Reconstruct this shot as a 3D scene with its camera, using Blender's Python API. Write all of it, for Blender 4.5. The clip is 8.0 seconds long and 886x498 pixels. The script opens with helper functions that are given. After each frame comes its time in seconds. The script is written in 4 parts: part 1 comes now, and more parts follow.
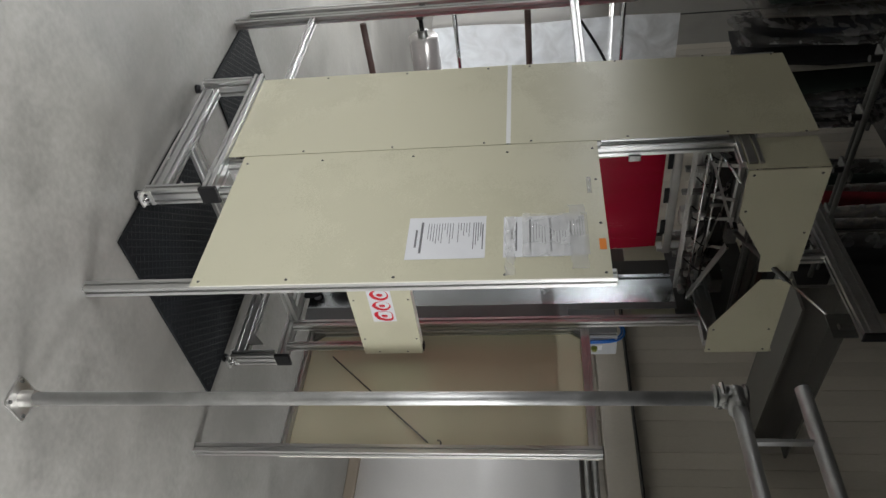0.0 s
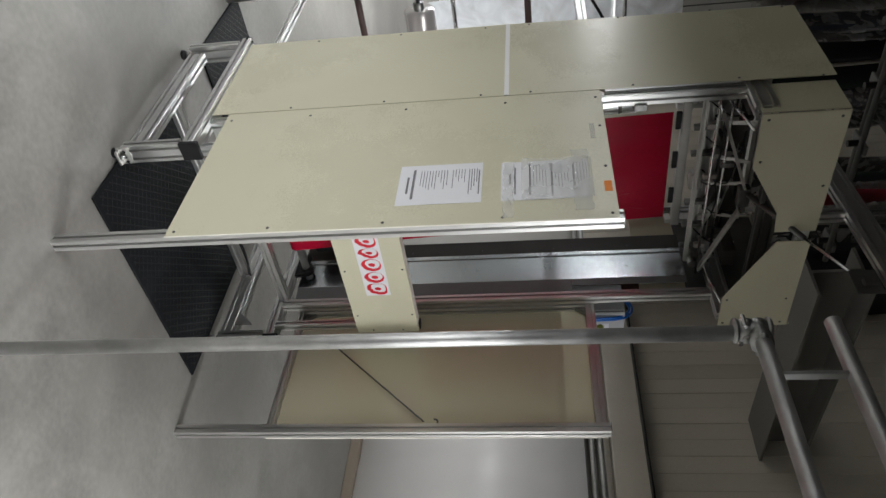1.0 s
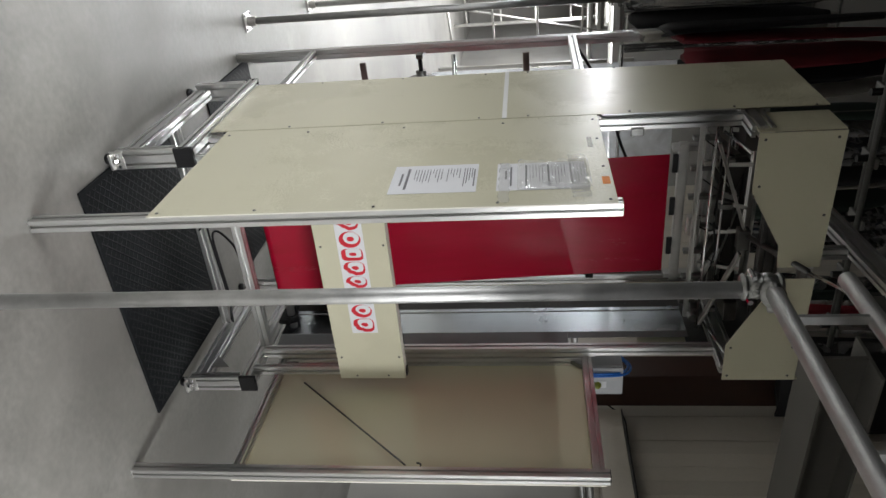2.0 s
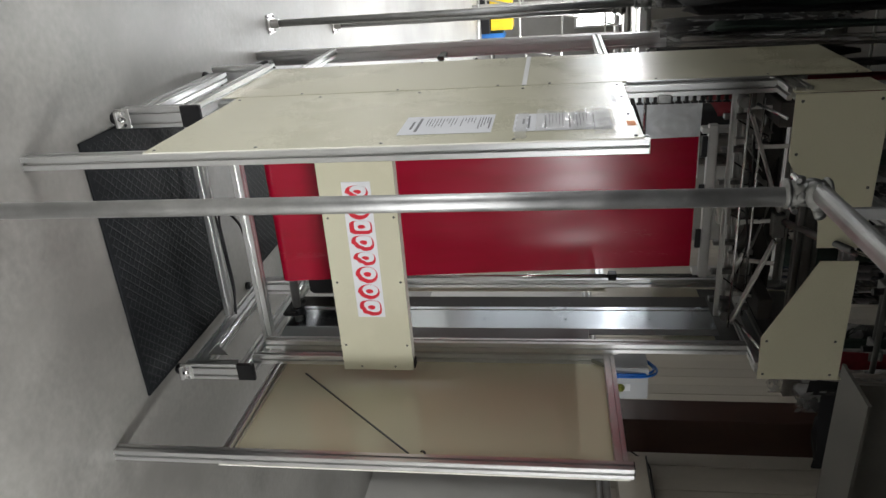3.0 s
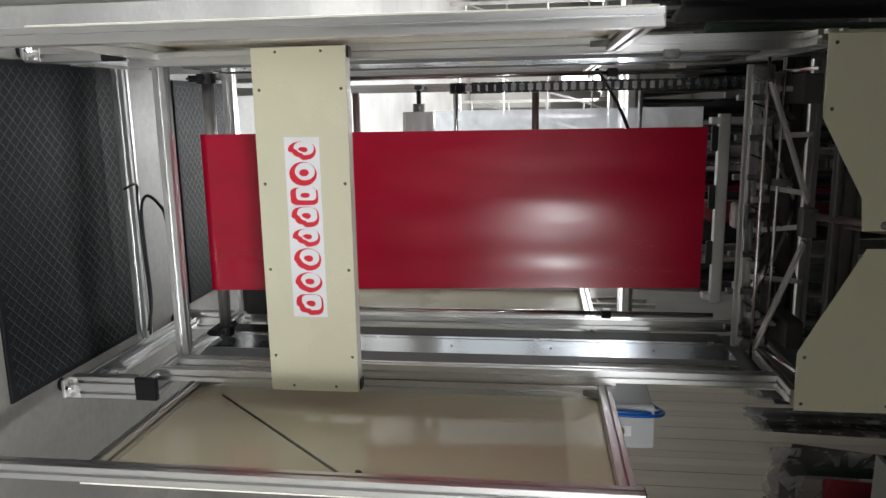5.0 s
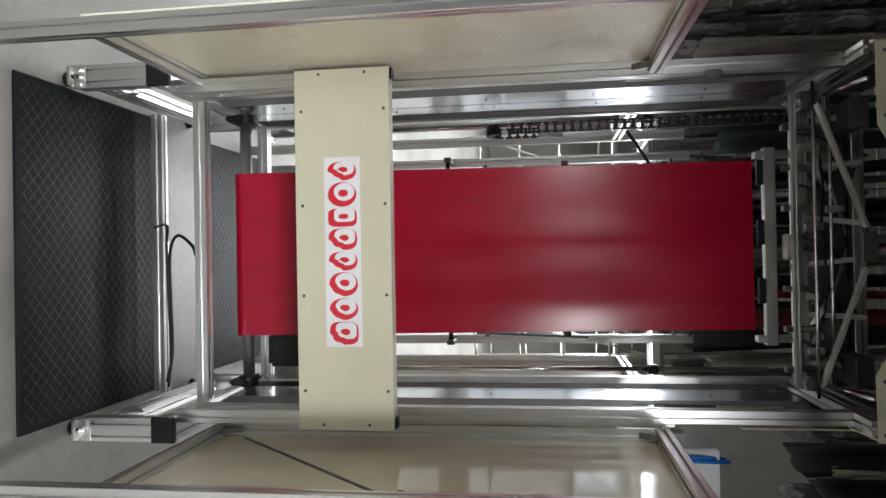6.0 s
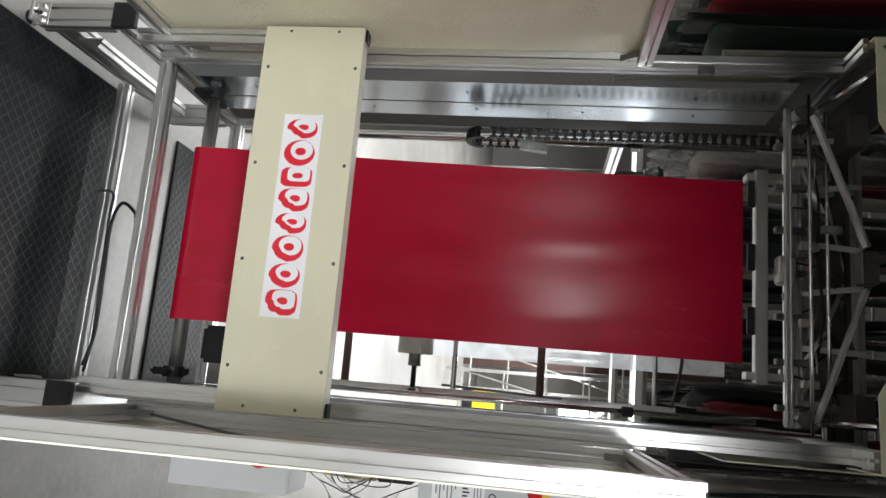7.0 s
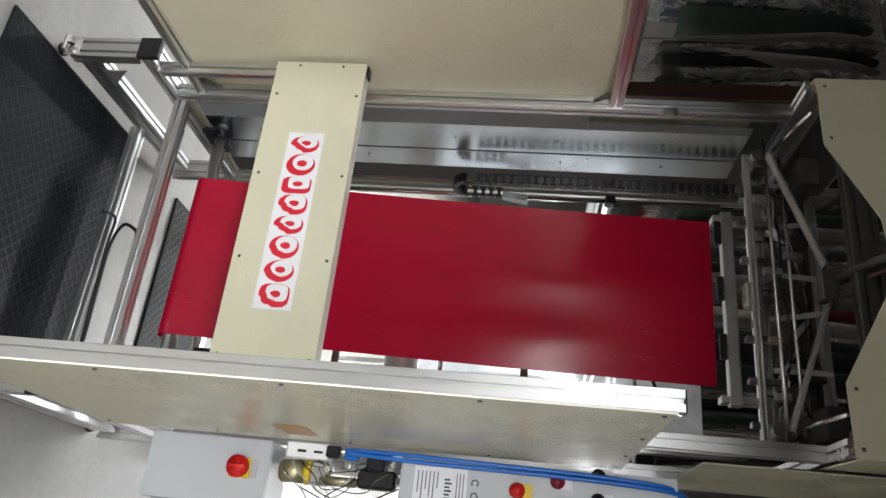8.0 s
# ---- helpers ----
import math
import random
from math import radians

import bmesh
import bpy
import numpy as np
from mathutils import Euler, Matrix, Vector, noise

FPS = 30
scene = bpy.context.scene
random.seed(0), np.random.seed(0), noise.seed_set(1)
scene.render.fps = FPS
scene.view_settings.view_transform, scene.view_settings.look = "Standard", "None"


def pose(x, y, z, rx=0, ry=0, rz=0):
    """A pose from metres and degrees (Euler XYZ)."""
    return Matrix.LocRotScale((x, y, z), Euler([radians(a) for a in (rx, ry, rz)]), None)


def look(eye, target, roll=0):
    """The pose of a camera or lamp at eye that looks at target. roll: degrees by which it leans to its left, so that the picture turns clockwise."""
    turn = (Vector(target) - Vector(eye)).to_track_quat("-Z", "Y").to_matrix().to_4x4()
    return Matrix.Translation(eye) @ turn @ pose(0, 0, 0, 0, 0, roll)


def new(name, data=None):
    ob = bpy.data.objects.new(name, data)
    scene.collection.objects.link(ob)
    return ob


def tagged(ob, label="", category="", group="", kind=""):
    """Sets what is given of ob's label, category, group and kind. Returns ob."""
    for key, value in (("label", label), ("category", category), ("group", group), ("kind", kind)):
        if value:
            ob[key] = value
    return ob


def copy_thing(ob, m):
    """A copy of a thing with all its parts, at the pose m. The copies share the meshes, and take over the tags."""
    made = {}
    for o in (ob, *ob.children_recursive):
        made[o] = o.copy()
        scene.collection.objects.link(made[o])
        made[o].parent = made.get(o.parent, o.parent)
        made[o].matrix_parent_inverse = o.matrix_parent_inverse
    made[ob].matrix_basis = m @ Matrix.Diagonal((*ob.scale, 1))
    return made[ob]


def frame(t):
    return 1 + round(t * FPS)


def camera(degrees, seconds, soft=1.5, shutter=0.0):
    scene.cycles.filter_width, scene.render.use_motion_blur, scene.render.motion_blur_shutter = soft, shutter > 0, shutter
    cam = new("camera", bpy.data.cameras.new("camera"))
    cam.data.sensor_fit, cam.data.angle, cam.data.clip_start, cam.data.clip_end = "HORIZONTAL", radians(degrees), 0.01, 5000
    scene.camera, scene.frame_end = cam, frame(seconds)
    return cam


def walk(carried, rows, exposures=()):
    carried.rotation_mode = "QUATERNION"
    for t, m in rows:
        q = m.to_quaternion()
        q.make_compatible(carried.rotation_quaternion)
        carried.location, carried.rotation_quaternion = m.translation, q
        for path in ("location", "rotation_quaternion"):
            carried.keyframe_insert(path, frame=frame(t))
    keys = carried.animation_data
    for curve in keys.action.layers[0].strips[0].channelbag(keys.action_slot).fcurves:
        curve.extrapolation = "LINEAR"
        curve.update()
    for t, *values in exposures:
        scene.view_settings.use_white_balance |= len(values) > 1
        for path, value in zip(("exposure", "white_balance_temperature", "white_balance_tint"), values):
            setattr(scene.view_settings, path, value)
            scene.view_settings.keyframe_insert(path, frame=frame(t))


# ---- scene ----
cam = camera(62.6, 8.0)
PATH = [
    (0, (-2.35, -2.305, 1.728), (-0.953, -0.899, 1.462), 88.4),
    (0.5, (-2.218, -2.347, 1.725), (-0.835, -0.93, 1.446), 87.5),
    (1, (-2.004, -2.37, 1.73), (-0.668, -0.907, 1.455), 87.8),
    (1.5, (-1.774, -2.454, 1.718), (-0.587, -0.863, 1.47), 87.1),
    (1.7, (-1.671, -2.529, 1.714), (-0.561, -0.883, 1.473), 87.6),
    (2.8, (-1.124, -2.675, 1.711), (-0.31, -0.873, 1.408), 89.8),
    (3, (-1.061, -2.642, 1.722), (-0.251, -0.84, 1.414), 89.5),
    (3.5, (-0.877, -2.581, 1.713), (-0.114, -0.757, 1.415), 89.6),
    (4, (-0.696, -2.514, 1.728), (-0.064, -0.637, 1.449), 89.9),
    (4.5, (-0.484, -2.359, 1.729), (0.021, -0.443, 1.457), 89.9),
    (5.8, (0.08, -2.292, 1.607), (0.165, -0.312, 1.34), 89.8),
    (6, (0.153, -2.265, 1.586), (0.135, -0.285, 1.305), 88.9),
    (6.5, (0.379, -2.122, 1.633), (0.19, -0.152, 1.344), 89.6),
    (7, (0.593, -1.986, 1.67), (0.221, -0.04, 1.397), 93.3),
    (7.5, (0.83, -1.992, 1.665), (0.276, -0.083, 1.447), 94.2),
    (8, (1.073, -1.967, 1.677), (0.276, -0.147, 1.444), 93.4),
]
walk(cam, [(t, look(eye, target, roll)) for t, eye, target, roll in PATH], [(0, 0.03), (3.0, 0.08), (4.5, 0.2), (6.5, 0.3), (8.0, 0.5)])

# ---- light ----
world = bpy.data.worlds.new("hall_air")
scene.world = world
world.use_nodes = True
world.node_tree.nodes["Background"].inputs["Color"].default_value = (0.55, 0.57, 0.6, 1)
world.node_tree.nodes["Background"].inputs["Strength"].default_value = 0.004


def tube_lamp(x, y, z, length, width, power, along_y=True):
    """A fluorescent batten: its light, the white housing and the glowing tube."""
    data = bpy.data.lights.new("batten_light", "AREA")
    data.shape, data.size, data.size_y, data.energy = "RECTANGLE", width, length, power
    data.color = (0.97, 0.985, 1.0)
    ob = new("batten_light", data)
    ob.matrix_world = pose(x, y, z - 0.05, 0, 0, 0 if along_y else 90)
    return ob


# x, y, height, power, turn; (2.7, -4.0) and (-3.9, 4.4) are added fill lamps, out of view
LAMPS = [(-3.3, -0.9, 2.42, 138, 0), (2.7, -4.0, 2.46, 80, 0), (-0.6, -3.7, 2.46, 70, 0), (1.1, -3.7, 2.46, 175, 0), (-3.9, 4.4, 2.6, 130, 0),
         (0.5, 4.0, 2.47, 46, 90), (-0.85, 4.4, 2.47, 145, 90), (-4.0, 8.5, 2.8, 170, 0), (0.3, 9.2, 2.8, 200, 90), (-1.5, 13.0, 3.0, 260, 90), (2.0, 13.5, 3.0, 260, 90)]
for lx, ly, lz, lp, turn in LAMPS:
    tube_lamp(lx, ly, lz, 2.1, 0.3, lp, turn == 0)

# ---- materials ----


def material(name, color, rough=0.5, metal=0.0, vary=0.12, scale=6.0, grain=120.0, bump=0.05, coat=0.0, spec=0.5, stretch=(1, 1, 1), random_value=0.0, dirt=None, dirt_amount=0.5, dirt_scale=1.5, dirt_edge=(0.45, 0.72)):
    """A painted, metal or plastic surface with colour clouds, fine grain, relief and an optional second tone of dirt."""
    m = bpy.data.materials.new(name)
    m.use_nodes = True
    nt = m.node_tree
    b = nt.nodes["Principled BSDF"]
    L = nt.links.new
    tc = nt.nodes.new("ShaderNodeTexCoord")
    mp = nt.nodes.new("ShaderNodeMapping")
    mp.inputs["Scale"].default_value = stretch
    L(tc.outputs["Object"], mp.inputs["Vector"])
    n1 = nt.nodes.new("ShaderNodeTexNoise")
    n1.inputs["Scale"].default_value, n1.inputs["Detail"].default_value = scale, 5
    n2 = nt.nodes.new("ShaderNodeTexNoise")
    n2.inputs["Scale"].default_value, n2.inputs["Detail"].default_value = grain, 3
    L(mp.outputs["Vector"], n1.inputs["Vector"])
    L(mp.outputs["Vector"], n2.inputs["Vector"])
    add = nt.nodes.new("ShaderNodeMath")
    add.operation = "MULTIPLY_ADD"
    add.inputs[1].default_value = 0.35
    L(n2.outputs["Fac"], add.inputs[0])
    L(n1.outputs["Fac"], add.inputs[2])
    rng = nt.nodes.new("ShaderNodeMapRange")
    rng.inputs["From Min"].default_value, rng.inputs["From Max"].default_value = 0.35, 1.0
    rng.inputs["To Min"].default_value, rng.inputs["To Max"].default_value = 1 - vary, 1 + vary
    L(add.outputs[0], rng.inputs["Value"])
    value = rng.outputs["Result"]
    if random_value:
        info = nt.nodes.new("ShaderNodeObjectInfo")
        r2 = nt.nodes.new("ShaderNodeMapRange")
        r2.inputs["To Min"].default_value, r2.inputs["To Max"].default_value = 1 - random_value, 1 + random_value
        L(info.outputs["Random"], r2.inputs["Value"])
        mu = nt.nodes.new("ShaderNodeMath")
        mu.operation = "MULTIPLY"
        L(value, mu.inputs[0])
        L(r2.outputs["Result"], mu.inputs[1])
        value = mu.outputs[0]
    hsv = nt.nodes.new("ShaderNodeHueSaturation")
    hsv.inputs["Color"].default_value = (*color, 1)
    L(value, hsv.inputs["Value"])
    out = hsv.outputs["Color"]
    if dirt:
        n3 = nt.nodes.new("ShaderNodeTexNoise")
        n3.inputs["Scale"].default_value, n3.inputs["Detail"].default_value, n3.inputs["Distortion"].default_value = dirt_scale, 4, 0.15
        L(mp.outputs["Vector"], n3.inputs["Vector"])
        r3 = nt.nodes.new("ShaderNodeMapRange")
        r3.inputs["From Min"].default_value, r3.inputs["From Max"].default_value = dirt_edge
        r3.inputs["To Max"].default_value = dirt_amount
        L(n3.outputs["Fac"], r3.inputs["Value"])
        mix = nt.nodes.new("ShaderNodeMixRGB")
        mix.inputs["Color2"].default_value = (*dirt, 1)
        L(r3.outputs["Result"], mix.inputs["Fac"])
        L(out, mix.inputs["Color1"])
        out = mix.outputs["Color"]
    L(out, b.inputs["Base Color"])
    rr = nt.nodes.new("ShaderNodeMapRange")
    rr.inputs["From Min"].default_value, rr.inputs["From Max"].default_value = 0.3, 1.0
    rr.inputs["To Min"].default_value, rr.inputs["To Max"].default_value = max(0.02, rough - 0.07), min(1, rough + 0.1)
    L(add.outputs[0], rr.inputs["Value"])
    L(rr.outputs["Result"], b.inputs["Roughness"])
    b.inputs["Metallic"].default_value = metal
    b.inputs["Specular IOR Level"].default_value = spec
    b.inputs["Coat Weight"].default_value = coat
    b.inputs["Coat Roughness"].default_value = 0.15
    if bump:
        bp = nt.nodes.new("ShaderNodeBump")
        bp.inputs["Strength"].default_value, bp.inputs["Distance"].default_value = bump, 0.003
        L(add.outputs[0], bp.inputs["Height"])
        L(bp.outputs["Normal"], b.inputs["Normal"])
    return m


ALU = material("anodised_aluminium", (0.66, 0.66, 0.65), 0.33, 1.0, 0.06, 3, 220, 0.03, stretch=(4, 4, 1))
ALU_RAW = material("raw_aluminium", (0.56, 0.55, 0.53), 0.4, 1.0, 0.15, 9, 160, 0.05)
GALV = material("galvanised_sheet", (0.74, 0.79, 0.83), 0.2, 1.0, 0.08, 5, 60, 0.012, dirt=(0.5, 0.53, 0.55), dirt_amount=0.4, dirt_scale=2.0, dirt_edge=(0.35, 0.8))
# zinc of the bent shoulders, with the dark reflection in them painted as grey
GALV_DARK = material("zinc_flange_dark_reflection", (0.17, 0.185, 0.19), 0.42, 0.15, 0.2, 4, 70, 0.05, spec=0.6)
# steel deep inside the frame and head, its shade put into the near-black colour
SHADOW_STEEL = material("shaded_steel", (0.05, 0.046, 0.042), 0.55, 0.0, 0.25, 6, 80, 0.08, spec=0.3)
PIPE = material("galvanised_pipe", (0.5, 0.5, 0.49), 0.46, 1.0, 0.16, 20, 140, 0.08, dirt=(0.3, 0.3, 0.29), dirt_amount=0.5, dirt_scale=8)
CHROME = material("polished_shaft", (0.72, 0.72, 0.72), 0.12, 1.0, 0.04, 8, 90, 0.0)
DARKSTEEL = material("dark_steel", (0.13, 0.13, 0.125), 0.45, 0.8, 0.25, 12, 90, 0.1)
CAST = material("zinc_casting", (0.3, 0.3, 0.29), 0.36, 1.0, 0.35, 25, 120, 0.5, dirt=(0.1, 0.1, 0.095), dirt_amount=0.6, dirt_scale=30)
BEIGE = material("beige_panel", (0.60, 0.575, 0.43), 0.27, 0.0, 0.03, 1.4, 240, 0.02)
BEIGE_GLOSS = material("beige_panel_inner", (0.58, 0.545, 0.40), 0.1, 0.0, 0.03, 1.2, 200, 0.015)
EDGE_WHITE = material("white_core_edge", (0.85, 0.83, 0.74), 0.5, 0, 0.03)
RED = material("red_plastic_sheet", (0.37, 0.004, 0.027), 0.2, 0.0, 0.05, 2.2, 60, 0.06, spec=0.32, stretch=(4, 1, 0.7), dirt=(0.29, 0.006, 0.018), dirt_amount=0.5, dirt_scale=5)
BLACK = material("black_plastic", (0.008, 0.008, 0.009), 0.42, 0.0, 0.2, 20, 150, 0.06, spec=0.35)
RUBBER = material("black_tread_rubber", (0.008, 0.009, 0.010), 0.5, 0.0, 0.3, 3, 160, 0.02, spec=0.06, dirt=(0.016, 0.017, 0.019), dirt_amount=0.6, dirt_scale=2.6)
TREAD = material("worn_tread_tops", (0.0075, 0.0085, 0.0095), 0.4, 0.0, 0.4, 4, 120, 0.02, spec=0.12, dirt=(0.006, 0.008, 0.009), dirt_amount=0.8, dirt_scale=3.0)
CONCRETE = material("polished_concrete", (0.205, 0.198, 0.182), 0.44, 0.0, 0.46, 2.6, 34, 0.32, dirt=(0.13, 0.124, 0.113), dirt_amount=0.8, dirt_scale=1.3, dirt_edge=(0.42, 0.68))
WHITE = material("white_paint", (0.8, 0.8, 0.79), 0.4, 0, 0.04, 3, 90, 0.03)
PAPER = material("white_paper", (0.74, 0.745, 0.77), 0.6, 0, 0.04, 12, 160, 0.06)
INK = material("printed_ink", (0.16, 0.16, 0.17), 0.6, 0, 0.1)
INK_BLACK = material("black_ink_bar", (0.03, 0.03, 0.035), 0.55, 0, 0.1)
ENAMEL = material("grey_enamel", (0.47, 0.485, 0.5), 0.38, 0, 0.03, 2, 300, 0.05)
SWITCH_RED = material("red_switch", (0.55, 0.012, 0.01), 0.3, 0, 0.08)
DARK_RED = material("dark_red_button", (0.2, 0.01, 0.025), 0.3, 0, 0.08)
GREEN_BTN = material("olive_button", (0.2, 0.22, 0.03), 0.35, 0, 0.08)
YELLOW = material("yellow_paint", (0.72, 0.5, 0.02), 0.45, 0, 0.1, 3)
ORANGE = material("orange_sticker", (0.85, 0.25, 0.02), 0.5, 0, 0.05)
BLUE = material("blue_air_hose", (0.01, 0.13, 0.5), 0.35, 0, 0.1)
BLUE_TARP = material("blue_tarpaulin", (0.02, 0.14, 0.42), 0.45, 0, 0.2, 5)
LOGO_RED = material("red_print", (0.62, 0.012, 0.03), 0.45, 0, 0.05)
LOGO_SHADE = material("grey_print", (0.42, 0.4, 0.42), 0.5, 0, 0.05)
BROWN = material("dark_brown_steel", (0.045, 0.02, 0.014), 0.45, 0.0, 0.3, 4, 60, 0.1)
ROLLER = material("brown_rubber_roller", (0.11, 0.065, 0.055), 0.4, 0.0, 0.2, 10, 100, 0.06)
CARD = material("brown_board", (0.2, 0.165, 0.125), 0.7, 0, 0.12, 6, 80, 0.1)
TAPE = material("amber_tape", (0.5, 0.27, 0.09), 0.35, 0, 0.15, 8)
CLAD = material("wall_cladding", (0.588, 0.546, 0.476), 0.55, 0, 0.12, 2.2, 60, 0.12, stretch=(1, 1, 0.4), random_value=0.07)
WALLPAINT = material("hall_wall_paint", (0.3, 0.29, 0.27), 0.6, 0, 0.1, 1.2, 50, 0.08, dirt=(0.22, 0.21, 0.195), dirt_amount=0.6)
CEIL = material("dark_ceiling", (0.075, 0.07, 0.065), 0.8, 0, 0.25, 1.5, 30, 0.1)
BEAM = material("grey_beam_paint", (0.13, 0.125, 0.115), 0.5, 0, 0.18, 3, 60, 0.12)
BRASS = material("dull_brass", (0.52, 0.47, 0.3), 0.4, 0.9, 0.15, 12)
WHITE_GLOSS = material("white_gloss_sheet", (0.8, 0.785, 0.77), 0.36, 0, 0.06, 1.2, 60, 0.12)
CLOTHS = [material("cloth_" + n, c, 0.85, 0, 0.3, 6, 70, 0.4, random_value=0.3) for n, c in
          (("black", (0.016, 0.016, 0.018)), ("green", (0.02, 0.035, 0.028)), ("grey", (0.24, 0.22, 0.2)), ("red", (0.17, 0.012, 0.02)), ("navy", (0.02, 0.028, 0.05)), ("cream", (0.36, 0.34, 0.3)))]


def clear(name, tint, alpha, rough, color=(0.85, 0.88, 0.92), scale=7, spread=0.2, milky=0.0):
    """Thin clear film: see-through, with gloss, and milky where light falls on it from behind."""
    m = bpy.data.materials.new(name)
    m.use_nodes = True
    nt = m.node_tree
    L = nt.links.new
    out = nt.nodes["Material Output"]
    nt.nodes.remove(nt.nodes["Principled BSDF"])
    tr = nt.nodes.new("ShaderNodeBsdfTransparent")
    tr.inputs["Color"].default_value = (*tint, 1)
    gl = nt.nodes.new("ShaderNodeBsdfPrincipled")
    gl.inputs["Base Color"].default_value = (*color, 1)
    gl.inputs["Roughness"].default_value = rough
    tc = nt.nodes.new("ShaderNodeTexCoord")
    no = nt.nodes.new("ShaderNodeTexNoise")
    no.inputs["Scale"].default_value, no.inputs["Detail"].default_value, no.inputs["Distortion"].default_value = scale, 4, 1.2
    L(tc.outputs["Object"], no.inputs["Vector"])
    bp = nt.nodes.new("ShaderNodeBump")
    bp.inputs["Strength"].default_value, bp.inputs["Distance"].default_value = 0.5, 0.02
    L(no.outputs["Fac"], bp.inputs["Height"])
    L(bp.outputs["Normal"], gl.inputs["Normal"])
    mx = nt.nodes.new("ShaderNodeMixShader")
    rg = nt.nodes.new("ShaderNodeMapRange")
    rg.inputs["From Min"].default_value, rg.inputs["From Max"].default_value = 0.3, 0.7
    rg.inputs["To Min"].default_value, rg.inputs["To Max"].default_value = alpha * (1 - spread), min(1, alpha * (1 + spread))
    L(no.outputs["Fac"], rg.inputs["Value"])
    L(rg.outputs["Result"], mx.inputs["Fac"])
    face = gl.outputs[0]
    if milky:
        tl = nt.nodes.new("ShaderNodeBsdfTranslucent")
        tl.inputs["Color"].default_value = (*color, 1)
        m2 = nt.nodes.new("ShaderNodeMixShader")
        m2.inputs["Fac"].default_value = milky
        L(gl.outputs[0], m2.inputs[1])
        L(tl.outputs[0], m2.inputs[2])
        face = m2.outputs[0]
    L(tr.outputs[0], mx.inputs[1])
    L(face, mx.inputs[2])
    L(mx.outputs[0], out.inputs["Surface"])
    return m


FILM = clear("clear_wrapping_film", (0.94, 0.96, 1.0), 0.72, 0.14, (0.9, 0.94, 0.98), milky=0.6)
ROLLFILM = material("rolled_film", (0.62, 0.6, 0.58), 0.22, 0.35, 0.15, 3, 90, 0.03, stretch=(1, 6, 6), dirt=(0.5, 0.42, 0.4), dirt_amount=0.5, dirt_scale=2)
WRAP = clear("crumpled_plastic_cover", (0.92, 0.92, 0.92), 0.34, 0.12, (0.6, 0.6, 0.6), 5, 0.7)
STICKY = clear("clear_sticky_tape", (0.97, 0.97, 0.96), 0.3, 0.1, (0.86, 0.86, 0.86), 3)


def glow(name, color, strength):
    m = bpy.data.materials.new(name)
    m.use_nodes = True
    b = m.node_tree.nodes["Principled BSDF"]
    b.inputs["Emission Color"].default_value = (*color, 1)
    b.inputs["Emission Strength"].default_value = strength
    return m


GLOW = glow("lit_tube", (1, 0.98, 0.95), 3.5)
DAYLIGHT = glow("daylight_pane", (0.93, 0.97, 1.0), 8)

# ---- builders ----
BASE = {}


def thing(name, at, label, category, group="", kind=""):
    ob = new(name)
    ob.location = at
    ob.empty_display_size = 0.05
    BASE[ob.name] = Vector(at)
    return tagged(ob, label, category, group, kind)


def link(name, bm, mat, parent=None, label="", smooth=False):
    me = bpy.data.meshes.new(name)
    off = BASE.get(parent.name, Vector()) if parent else Vector()
    if parent:
        bmesh.ops.translate(bm, verts=bm.verts, vec=-off)
    bmesh.ops.recalc_face_normals(bm, faces=bm.faces)
    bm.to_mesh(me)
    bm.free()
    for p in me.polygons:
        p.use_smooth = smooth
    me.materials.append(mat)
    ob = new(name, me)
    if parent:
        ob.parent = parent
        BASE[ob.name] = off
    if label:
        ob["label"] = label
    return ob


def part(name, bm, mat, parent, label="", smooth=False):
    return link(name, bm, mat, parent, label, smooth)


def structure(name, bm, mat, label, category, smooth=False):
    ob = link(name, bm, mat, None, "", smooth)
    BASE[ob.name] = Vector()
    return tagged(ob, label, category, kind="structure")


def single(name, bm, mat, label, category, group="", smooth=False):
    ob = link(name, bm, mat, None, "", smooth)
    BASE[ob.name] = Vector()
    return tagged(ob, label, category, group)


def box(x0, x1, y0, y1, z0, z1, bevel=0.0, bm=None, seg=1):
    """A box with softened edges, alone or added to bm."""
    b = bmesh.new()
    bmesh.ops.create_cube(b, size=1)
    for v in b.verts:
        v.co = ((x0 + x1) / 2 + v.co.x * (x1 - x0), (y0 + y1) / 2 + v.co.y * (y1 - y0), (z0 + z1) / 2 + v.co.z * (z1 - z0))
    if bevel:
        bmesh.ops.bevel(b, geom=list(b.edges), offset=bevel, segments=seg, affect="EDGES")
    return join(bm, b)


def join(bm, b):
    if bm is None:
        return b
    tmp = bpy.data.meshes.new("tmp")
    b.to_mesh(tmp)
    b.free()
    bm.from_mesh(tmp)
    bpy.data.meshes.remove(tmp)
    return bm


def axes(p0, p1, ref=None):
    """A turn whose z runs from p0 to p1 and whose x is as near to ref as can be."""
    d = (Vector(p1) - Vector(p0)).normalized()
    r = Vector(ref) if ref else (Vector((1, 0, 0)) if abs(d.x) < 0.9 else Vector((0, 1, 0)))
    y = d.cross(r).normalized()
    x = y.cross(d).normalized()
    return Matrix((x, y, d)).transposed().to_4x4()


